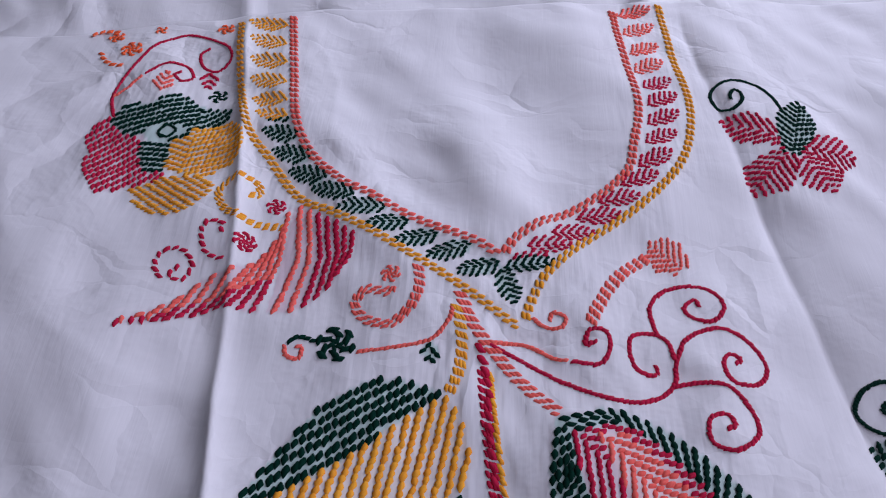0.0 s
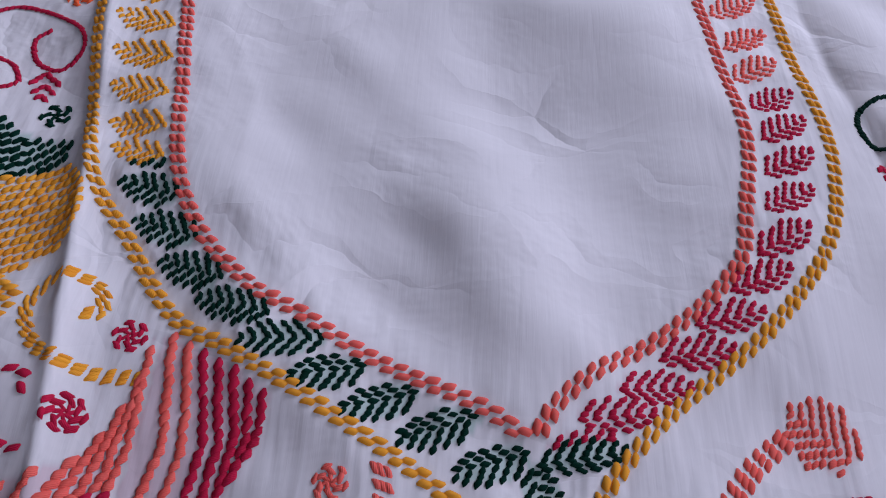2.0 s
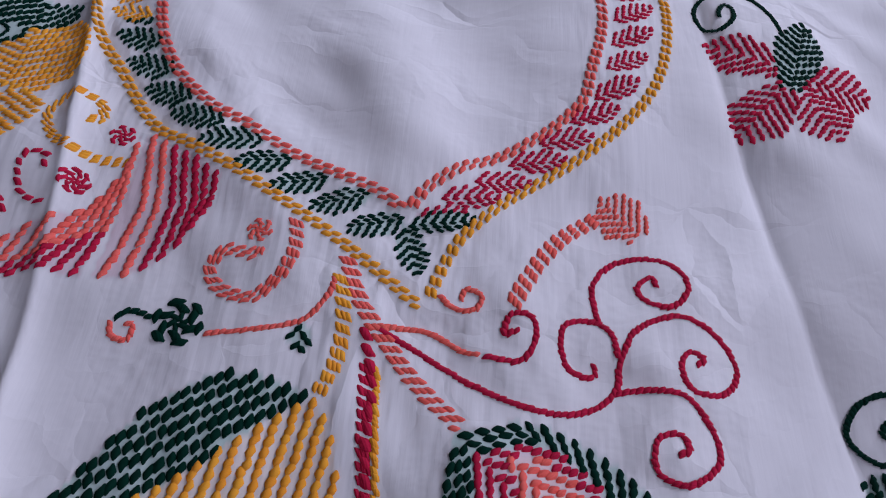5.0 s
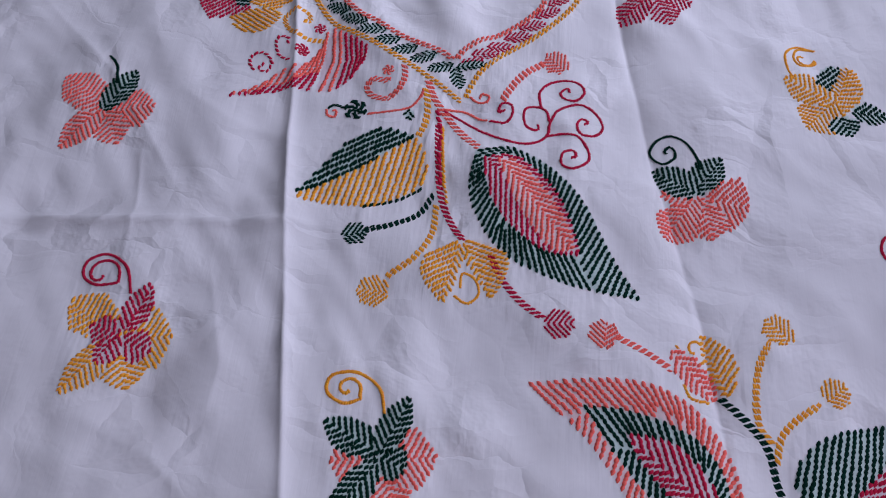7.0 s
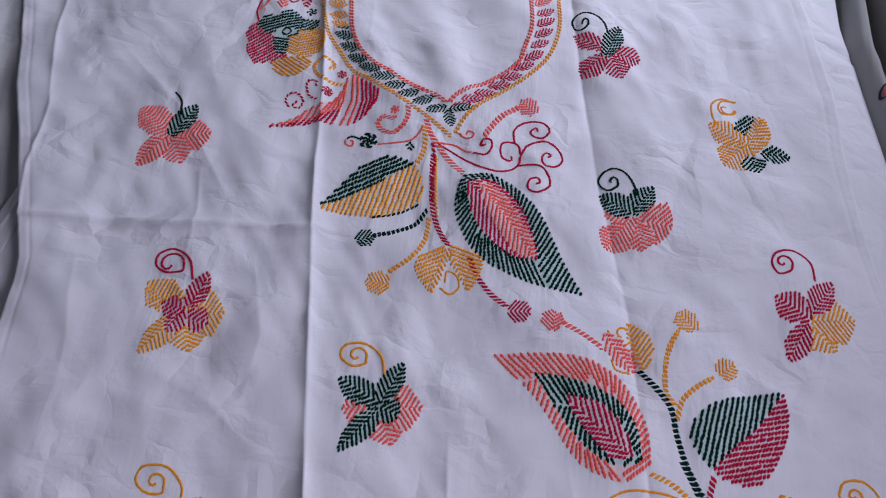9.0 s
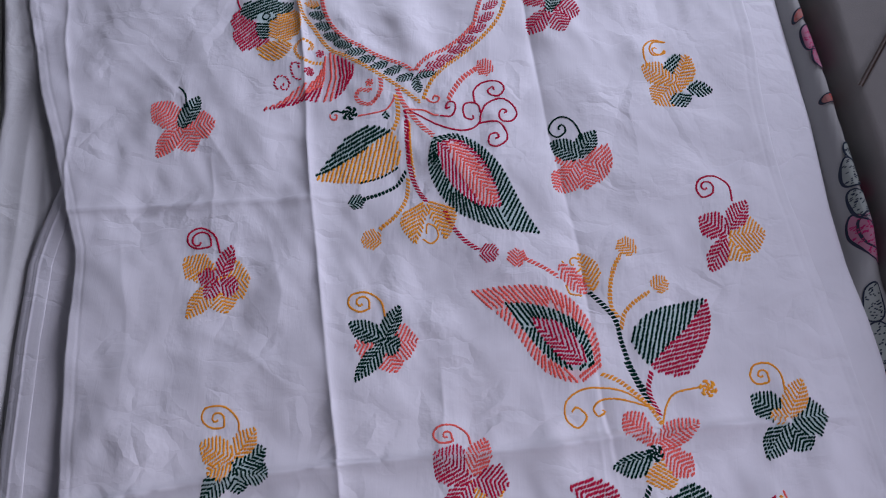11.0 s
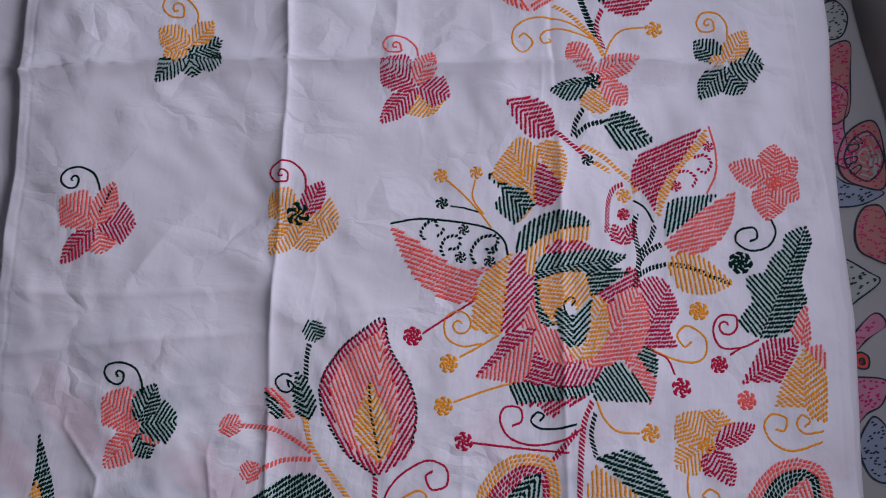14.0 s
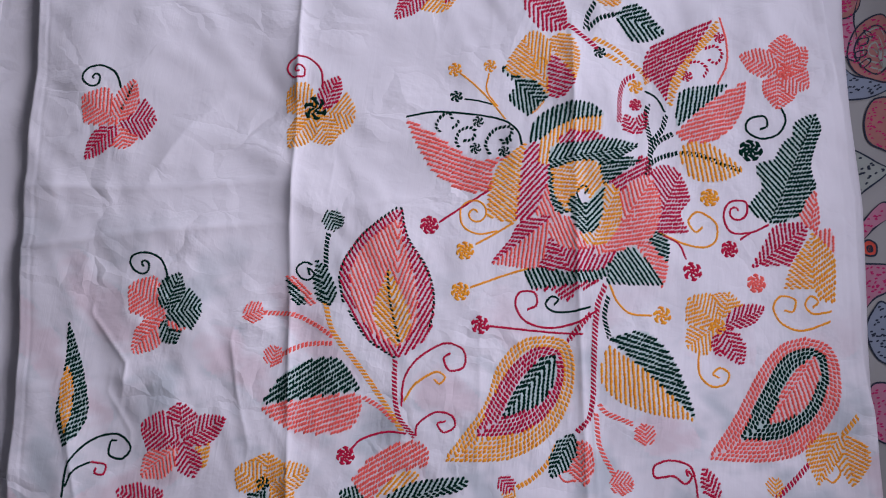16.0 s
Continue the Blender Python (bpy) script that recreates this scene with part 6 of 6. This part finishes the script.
ix, iy = fx.astype(int), fy.astype(int)
fx, fy = fx - ix, fy - iy
mask = hist[ix, iy] * (1 - fx) * (1 - fy) + hist[ix + 1, iy] * fx * (1 - fy) + hist[ix, iy + 1] * (1 - fx) * fy + hist[ix + 1, iy + 1] * fx * fy
layer = cloth.data.attributes.new("pucker", "FLOAT", "POINT")
layer.data.foreach_set("value", mask.astype(np.float32))


def single_stitch():
    """One plump stitch, a metre long and wide, to be sized and laid where it belongs."""
    co = [(u + 0.24 * SKEW * v, v * p / 2, (a * p * 0.30 + r * 0.25)) for u, p, r in zip(STATIONS, PLUMP, RISE) for v, a in zip(SIDE, ARCH)]
    me = bpy.data.meshes.new("stitch")
    me.from_pydata([tuple(map(float, c)) for c in co], [], [(i * 5 + j, (i + 1) * 5 + j, (i + 1) * 5 + j + 1, i * 5 + j + 1) for i in range(4) for j in range(4)])
    me.polygons.foreach_set("use_smooth", np.ones(16, bool))
    layer = me.uv_layers.new(name="UVMap")
    for loop in me.loops:
        c = co[loop.vertex_index]
        layer.data[loop.index].uv = (c[0] * 5.5, c[1] * 2.5)
    return me


STITCH = {}
for m in MOTIFS:
    holder = new(m.name)
    holder.parent = cloth
    if m.label:
        tagged(holder, m.label)
    for name, colour, stitches in m.pieces:
        if m.name == "neckline_edging":
            if colour not in STITCH:
                STITCH[colour] = single_stitch()
                STITCH[colour].materials.append(THREAD[colour])
            for x, y, a, ln, w in stitches:
                a, ln, w = a + rng.normal(0, 0.06), ln * rng.uniform(0.9, 1.12), w * rng.uniform(0.9, 1.14)
                dx, dy = math.cos(a) * ln / 2, math.sin(a) * ln / 2
                h0, h1 = lie((x - dx) * MM, (y - dy) * MM), lie((x + dx) * MM, (y + dy) * MM)
                one = new("stitch", STITCH[colour])
                one.parent = holder
                one.matrix_basis = pose(x * MM, y * MM, float(h0 + h1) / 2, 0, -math.degrees(math.atan2(h1 - h0, ln * MM)), math.degrees(a)) @ Matrix.Diagonal((ln * MM, w * MM, w * MM, 1))
                tagged(one, colour + " cotton stitch")
            continue
        me = stitch_mesh(name, stitches)
        me.materials.append(THREAD[colour])
        piece = new(name, me)
        piece.parent = holder
        tagged(piece, colour + " cotton running stitch", kind="stuff")


# ---- the layers underneath and the bed ----
def under(u, v):
    y = -1.55 + v * 2.5
    lft = np.interp(y, [-1.6, -0.498, -0.375, -0.275, -0.235, -0.15499999999999997, 0.1, 0.95], [-0.36, -0.472, -0.482, -0.484, -0.478, -0.458, -0.5, -0.6])
    rgt = np.interp(y, [-1.6, -1.027, -0.872, -0.713, -0.6, -0.491, -0.368, -0.309, -0.247, -0.17, -0.05, 0.0, 0.139, 0.219, 0.95], [0.735, 0.660, 0.640, 0.624, 0.604, 0.588, 0.576, 0.565, 0.550, 0.538, 0.525, 0.517, 0.498, 0.484, 0.42])
    x = lft * (1 - u) + rgt * u
    rim = np.minimum(u, 1 - u)
    z = -0.012 + 0.003 * np.sin(11 * x + 5 * y) + 0.002 * np.sin(27 * x - 13 * y) + 0.007 * np.exp(-np.abs(x + 0.185 + 0.15 * (y - 0.2)) / 0.014) * (y > 0.1) - 0.004 * np.exp(-np.abs(x + 0.165 - 0.5 * (y - 0.2)) / 0.012) * (y > 0.1) * (y < 0.3) - 0.008 * np.exp(-rim / 0.004) + 0.0009 * np.exp(-((x - lft - 0.018) / 0.002) ** 2) - 0.018 * np.clip((x - rgt + 0.07) / 0.07, 0, 1) ** 1.3 + 0.10 * np.maximum(y - 0.24, 0) ** 1.3
    z = z + 0.008 * np.exp(-np.abs(x - 0.115 + 0.6 * (y - 0.245)) / 0.012) * (y > 0.15) + 0.004 * np.sin(19 * x + 23 * y + 2 * np.sin(11 * x)) * (y > 0.16) + 0.004 * np.exp(-np.abs(y - 0.30 + 0.25 * x) / 0.02)
    past = np.maximum(y - edge(TOP, x) - 0.005, 0)
    z = np.where(past > 0, z + 1.6 * crumple(x + 0.3, y + 0.2) * np.clip(past / 0.03, 0, 1), np.minimum(z, lie(x, y) - 0.005))
    z = z + 0.30 * past * past / (past + 0.03)
    return np.stack([x, y, z], 1)


back, *_ = sheet("back_panel", 0, 1, 0, 1, 0.003, under, PLAIN)
tagged(back, "plain white cotton back panel folded under the embroidered front", "cloth")

SHEET = material("printed_sheet_cotton", (0.36, 0.365, 0.345), 0.9, 0.06, 9, 0.3, 900)
GREY = material("grey_blanket_cloth", (0.22, 0.21, 0.192), 0.95, 0.10, 14, 0.5, 700, 0.2)
WALL = material("painted_plaster", (0.30, 0.30, 0.31), 0.9, 0.05, 5, 0.15, 120)
FLOOR = material("cement_floor", (0.22, 0.20, 0.18), 0.6, 0.15, 6, 0.2, 90)
WOOD = material("dark_wood", (0.06, 0.035, 0.022), 0.5, 0.3, 12, 0.3, 200)


def box(bm, x0, x1, y0, y1, z0, z1, soft=0.0):
    r = bmesh.ops.create_cube(bm, size=1)
    bmesh.ops.transform(bm, matrix=Matrix.Translation(((x0 + x1) / 2, (y0 + y1) / 2, (z0 + z1) / 2)) @ Matrix.Diagonal((x1 - x0, y1 - y0, z1 - z0, 1)), verts=r["verts"])
    if soft:
        es = list({e for v in r["verts"] for e in v.link_edges})
        bmesh.ops.bevel(bm, geom=es, offset=soft, segments=4, profile=0.5, affect="EDGES")


def part(name, bm, mat, parent=None, label=""):
    me = bpy.data.meshes.new(name)
    bm.to_mesh(me)
    bm.free()
    me.materials.append(mat)
    ob = new(name, me)
    ob.parent = parent
    if label:
        tagged(ob, label)
    return ob


def bedsheet(u, v):
    x, y = -1.0 + u * 1.82, -1.7 + v * 3.0
    z = -0.034 + 0.004 * np.sin(5 * x + 8 * y) + 0.003 * np.sin(15 * x - 4 * y + 1)
    roll = np.interp(y, [-0.231, -0.139, -0.059, 0.017, 0.097, 0.181], [0.572, 0.556, 0.542, 0.530, 0.514, 0.502])
    z = z - 0.022 * np.clip((x - 0.30) / 0.10, 0, 1) + 0.046 * np.exp(-(np.abs(x - roll - 0.002) / 0.0155) ** 2.6) * np.clip((y + 0.30) / 0.10, 0, 1)
    return np.stack([x, y, z], 1)


bed_sheet, *_ = sheet("bed_sheet", 0, 1, 0, 1, 0.003, bedsheet, SHEET)
tagged(bed_sheet, "off-white cotton bed sheet with a dotted floral print", "bed sheet")

bm = bmesh.new()
box(bm, -1.0, 0.83, -1.7, 1.3, -0.25, -0.066, 0.03)
bed = new("bed")
tagged(bed, "dark wooden bed with a mattress under the printed sheet", "bed")
part("mattress", bm, GREY, bed)
bm = bmesh.new()
box(bm, -1.0, 0.83, -1.7, 1.3, -0.55, -0.252, 0.01)
part("base", bm, WOOD, bed, "dark wooden base")

for name, size6, mat in (("floor", (-2.2, 0.85, -3.0, 2.4, -0.65, -0.552), FLOOR), ("ceiling", (-2.2, 0.85, -3.0, 2.4, 2.2, 2.3), WALL),
                         ("wall_north", (-2.2, 0.85, 2.4, 2.5, -0.55, 2.2), WALL), ("wall_south", (-2.2, 0.85, -3.1, -3.0, -0.55, 2.2), WALL),
                         ("wall_west", (-2.3, -2.2, -3.0, 2.4, -0.55, 2.2), WALL)):
    bm = bmesh.new()
    box(bm, *size6)
    tagged(part(name, bm, mat), kind="structure")
# unseen east wall, set close to shape the light, open at both lamps
bm = bmesh.new()
for b6 in ((0.85, 0.95, -3.0, -1.15, -0.55, 2.2), (0.85, 0.95, -0.45, 0.45, -0.55, 2.2), (0.85, 0.95, 1.15, 2.4, -0.55, 2.2), (0.85, 0.95, -1.15, -0.45, -0.55, 0.6),
           (0.85, 0.95, -1.15, -0.45, 1.24, 2.2), (0.85, 0.95, 0.45, 1.15, -0.55, 0.4), (0.85, 0.95, 0.45, 1.15, 1.05, 2.2)):
    box(bm, *b6)
tagged(part("unseen_wall_east", bm, WALL), kind="structure")


def bolster(u, v):
    """A soft pad beside the cloth: flat on top, with a rounded side towards the cloth."""
    y = -0.50 + v * 1.38
    inner = np.interp(y, [-0.7, -0.45, -0.365, -0.294, -0.228, -0.16, -0.08, -0.04, 0.2, 0.9], [0.72, 0.655, 0.625, 0.604, 0.588, 0.578, 0.563, 0.556, 0.522, 0.43])
    a = np.minimum(u / 0.25, 1) * np.pi / 2
    x = np.where(u < 0.25, inner + 0.022 * (1 - np.cos(a)), inner + 0.022 + (u - 0.25) * (0.81 - inner) / 0.75)
    end = 1 - np.exp(-np.maximum(v, 0) / 0.02)
    z = -0.056 + 0.077 * np.sin(a) * end + 0.003 * np.sin(9 * x + 6 * y) - 0.004 * np.exp(-np.abs((y + 0.03) - 1.7 * (x - 0.565)) / 0.006)
    return np.stack([x, y, z], 1)


pad, *_ = sheet("bolster", 0, 1, 0, 1, 0.01, bolster, GREY)
tagged(pad, "grey-beige cloth bolster with a seam beside the white cloth", "bolster")


GREYWHITE = cloth_material("grey_white_cotton", (0.66, 0.67, 0.655), False)
BEIGE = cloth_material("pale_beige_cotton", (0.52, 0.53, 0.48), False)


def side_cloth(u, v):
    """A crumpled grey-white cloth that lies under the panel's edge."""
    y = -1.6 + v * 2.55
    lft = np.interp(y, [-1.6, -0.499, -0.374, -0.223, -0.108, -0.057, 0.08, 0.228, 0.95], [-0.46, -0.505, -0.523, -0.548, -0.561, -0.561, -0.588, -0.621, -0.75])
    x = lft + u * 0.30
    z = -0.030 + 0.011 * np.clip((np.interp(y, [-1.6, -0.498, -0.235, 0.1, 0.95], [-0.36, -0.472, -0.478, -0.5, -0.6]) - 0.008 - x) / 0.02, 0, 1) + 0.006 * np.sin(31 * x + 7 * y) * np.sin(6 * y + 9 * x) + 0.008 * np.exp(-np.abs(x - lft - 0.05 + 0.3 * np.sin(5 * y) * 0.1) / 0.015) + 0.012 * np.exp(-(u / 0.06) ** 2) - 0.03 * np.exp(-u / 0.012)
    return np.stack([x, y, z], 1)


side, *_ = sheet("side_cloth", 0, 1, 0, 1, 0.006, side_cloth, GREYWHITE)
tagged(side, "crumpled grey-white cotton cloth under the edge of the panel", "cloth")


def left_pad(u, v):
    """A pale pad along the bed, its near side rounded down into a dark gap."""
    y = -1.6 + v * 2.7
    rim = np.interp(y, [-1.6, -0.499, -0.374, -0.223, -0.108, -0.057, 0.08, 0.228, 0.95], [-0.46, -0.505, -0.523, -0.548, -0.561, -0.561, -0.588, -0.621, -0.75]) - 0.014
    a = np.clip((1 - u) / 0.15, 0, 1) * np.pi / 2
    x = rim - (1 - u) * 0.4
    z = -0.038 + 0.045 * np.sin(a) + 0.003 * np.sin(9 * x + 5 * y) - 0.003 * np.exp(-np.abs(y - 0.1 + 0.9 * (x + 0.55)) / 0.008)
    return np.stack([x, y, z], 1)


pad_left, *_ = sheet("mattress_pad", 0, 1, 0, 1, 0.008, left_pad, BEIGE)
tagged(pad_left, "pale beige cloth pad with a dark gap beside it", "pad")


def strip(name, mat, parent, shape, label):
    """A narrow band sewn along another piece."""
    ob, *_ = sheet(name, 0, 1, 0, 1, 0.01, shape, mat)
    ob.parent = parent
    return tagged(ob, label)


def hem(u, v):
    p = under(0.012 + 0.022 * np.sin(np.pi * u * 0.5), v)
    p[:, 2] += 0.0012 * np.sin(np.pi * u) ** 0.5 + 0.0005
    return p


strip("hem", PLAIN, back, hem, "turned white hem")


def piping(u, v):
    x, y = 0.565 + 0.10 * v, -0.03 + 0.17 * v
    return np.stack([x + 0.003 * np.cos(np.pi * u), y - 0.0015 * np.cos(np.pi * u), 0.024 + 0.004 * np.sin(np.pi * u)], 1)


strip("seam", WOOD, pad, piping, "dark seam line")


# ---- the print on the bed sheet ----
INK = {k: material(k + "_print", v, 0.9, 0.08, 40, 0.2, 900) for k, v in {
    "pink": (0.48, 0.20, 0.28), "blue": (0.24, 0.29, 0.36), "sage": (0.34, 0.38, 0.34), "magenta": (0.50, 0.02, 0.13),
    "red": (0.62, 0.08, 0.05), "line": (0.02, 0.03, 0.05), "rose": (0.40, 0.17, 0.15)}.items()}


def on_sheet(p, up):
    u, v = (p[0] / 1000 + 1.0) / 1.82, (p[1] / 1000 + 1.7) / 3.0
    x, y, z = bedsheet(np.array([u]), np.array([v]))[0]
    return (float(x), float(y), float(z) + up)


def printed(name, ink, pts, dots=None, size=4.0, seed=1):
    """A flat printed shape on the sheet, with its dark outline and scattered dots."""
    poly = spline([(x + 12, y) if y > -250 else (x, y) for x, y in pts], 2.0, closed=True)
    mid = poly.mean(0)
    bm = bmesh.new()
    c = bm.verts.new(on_sheet(mid, 0.0012))
    last = None
    for part_way in (0.2, 0.4, 0.6, 0.8, 1.0):
        ring = [bm.verts.new(on_sheet(mid + (p - mid) * part_way, 0.0012)) for p in poly]
        for k in range(len(ring)):
            n = (k + 1) % len(ring)
            bm.faces.new((c, ring[k], ring[n]) if last is None else (last[k], ring[k], ring[n], last[n]))
        last = ring
    shape = part(name, bm, INK[ink], bed_sheet, ink + " printed cotton")
    bm = bmesh.new()
    inner = mid + (poly - mid) * (1 - 2.2 / np.maximum(6, np.hypot(*(poly - mid).T))[:, None])
    a = [bm.verts.new(on_sheet(p, 0.0016)) for p in poly]
    b = [bm.verts.new(on_sheet(p, 0.0016)) for p in inner]
    for i in range(len(a)):
        j = (i + 1) % len(a)
        bm.faces.new((a[i], a[j], b[j], b[i]))
    part("outline", bm, INK["line"], shape)
    if dots:
        r = np.random.default_rng(seed)
        lo, hi = poly.min(0), poly.max(0)
        n = int((hi - lo).prod() / (size * size * 2.2))
        bm = bmesh.new()
        for gx, gy in r.uniform(lo, hi, (n, 2)):
            if inside(poly, (gx, gy))[0] and np.min(np.hypot(*(poly - (gx, gy)).T)) > size:
                t = r.uniform(0, 0.9)
                v = [bm.verts.new(on_sheet((gx + size * 0.55 * math.cos(q) * math.cos(t) - size * 0.28 * math.sin(q) * math.sin(t), gy + size * 0.55 * math.cos(q) * math.sin(t) + size * 0.28 * math.sin(q) * math.cos(t)), 0.0016)) for q in np.linspace(0, 6.283, 7)[:-1]]
                bm.faces.new(v)
        tagged(part("dot_print", bm, INK[dots], shape), kind="stuff")


printed("printed_petal", "pink", [(574, -436),(586, -420),(611, -432),(610, -476),(620, -525),(600, -524),(576, -494)], "magenta", 4.4, 2)
printed("printed_petal", "blue", [(578, -527),(593, -532),(614, -546),(644, -550),(661, -555),(636, -573),(610, -580),(587, -582)], "line", 4.2, 3)
printed("printed_flower", "rose", [(614, -482),(643, -464),(658, -498),(661, -548),(631, -550),(611, -540),(603, -516)], "magenta", 4.0, 4)
printed("printed_flower", "sage", [(618, -493),(640, -479),(659, -513),(644, -542),(624, -537),(611, -519)])
printed("printed_seed", "red", [(615, -500),(628, -496),(627, -505),(617, -509)])
printed("printed_seed", "magenta", [(613, -517),(627, -512),(626, -520),(615, -525)])
printed("printed_seed", "magenta", [(619, -532),(630, -522),(633, -527),(624, -537)])
printed("printed_seed", "red", [(621, -487),(630, -489),(633, -496),(625, -494)])
printed("printed_dot", "blue", [(595, -602),(601, -604),(606, -612),(604, -620),(598, -623),(592, -613)], "line", 3.0, 5)
printed("printed_petal", "rose", [(642, -572),(662, -576),(672, -637),(649, -637),(634, -629),(628, -609),(631, -587)], "magenta", 3.6, 6)
printed("printed_leaf", "sage", [(604, -641),(620, -641),(647, -653),(661, -663),(636, -690),(614, -707),(603, -674)], "line", 4.4, 7)
printed("printed_band", "pink", [(617, -747),(632, -728),(656, -701),(670, -713),(651, -732),(621, -766)], "magenta", 4.0, 8)
printed("printed_dot", "red", [(633, -755),(641, -749),(651, -754),(651, -767),(641, -770),(632, -765)])
printed("printed_dot", "line", [(639, -758),(645, -756),(647, -763),(641, -765)])
printed("printed_petal", "pink", [(626, -785),(648, -777),(673, -779),(668, -806),(650, -821),(632, -843),(623, -819)], "magenta", 4.0, 9)
printed("printed_leaf", "blue", [(660, -820),(676, -837),(679, -888),(661, -891),(647, -874),(642, -852),(650, -831)], "line", 4.0, 10)
printed("printed_petal", "pink", [(653, -917),(681, -920),(684, -976),(662, -979),(651, -949)], "magenta", 4.0, 11)
printed("printed_leaf", "sage", [(571, -321),(589, -312),(605, -330),(601, -357),(584, -366),(570, -352)], "line", 3.6, 12)
printed("printed_leaf", "sage", [(568, -275),(587, -266),(596, -296),(589, -312),(571, -310)], "line", 3.2, 13)
printed("printed_petal", "pink", [(546, -196),(564, -182),(585, -201),(581, -226),(556, -224)], "magenta", 3.2, 14)
printed("printed_petal", "rose", [(580, -381),(608, -364),(613, -401),(614, -459),(590, -475),(575, -433)], "magenta", 4.0, 15)
printed("printed_band", "rose", [(497, 104),(514, 115),(518, 104),(498, 88)], "red", 2.4, 16)
printed("printed_petal", "pink", [(502, 77),(521, 86),(526, 55),(509, 44)], "magenta", 2.6, 17)
printed("printed_petal", "pink", [(513, 47),(524, 51),(531, 27),(524, 16),(513, 27)], "magenta", 2.6, 18)
printed("printed_band", "rose", [(519, -25),(542, -16),(545, -28),(522, -36)], "red", 2.4, 19)
printed("printed_leaf", "sage", [(538, -92),(553, -93),(558, -109),(545, -116),(536, -106)], "line", 2.6, 20)
printed("printed_leaf", "sage", [(537, -112),(553, -123),(554, -147),(539, -151),(533, -132)], "line", 2.6, 21)
printed("printed_flower", "magenta", [(555, -139),(564, -131),(566, -147),(563, -161),(554, -158)])
printed("printed_leaf", "sage", [(540, -155),(559, -162),(573, -189),(568, -200),(548, -193),(540, -174)], "line", 2.8, 22)
printed("printed_petal", "pink", [(542, -185),(561, -200),(579, -222),(580, -241),(560, -237),(542, -212)], "magenta", 2.8, 23)
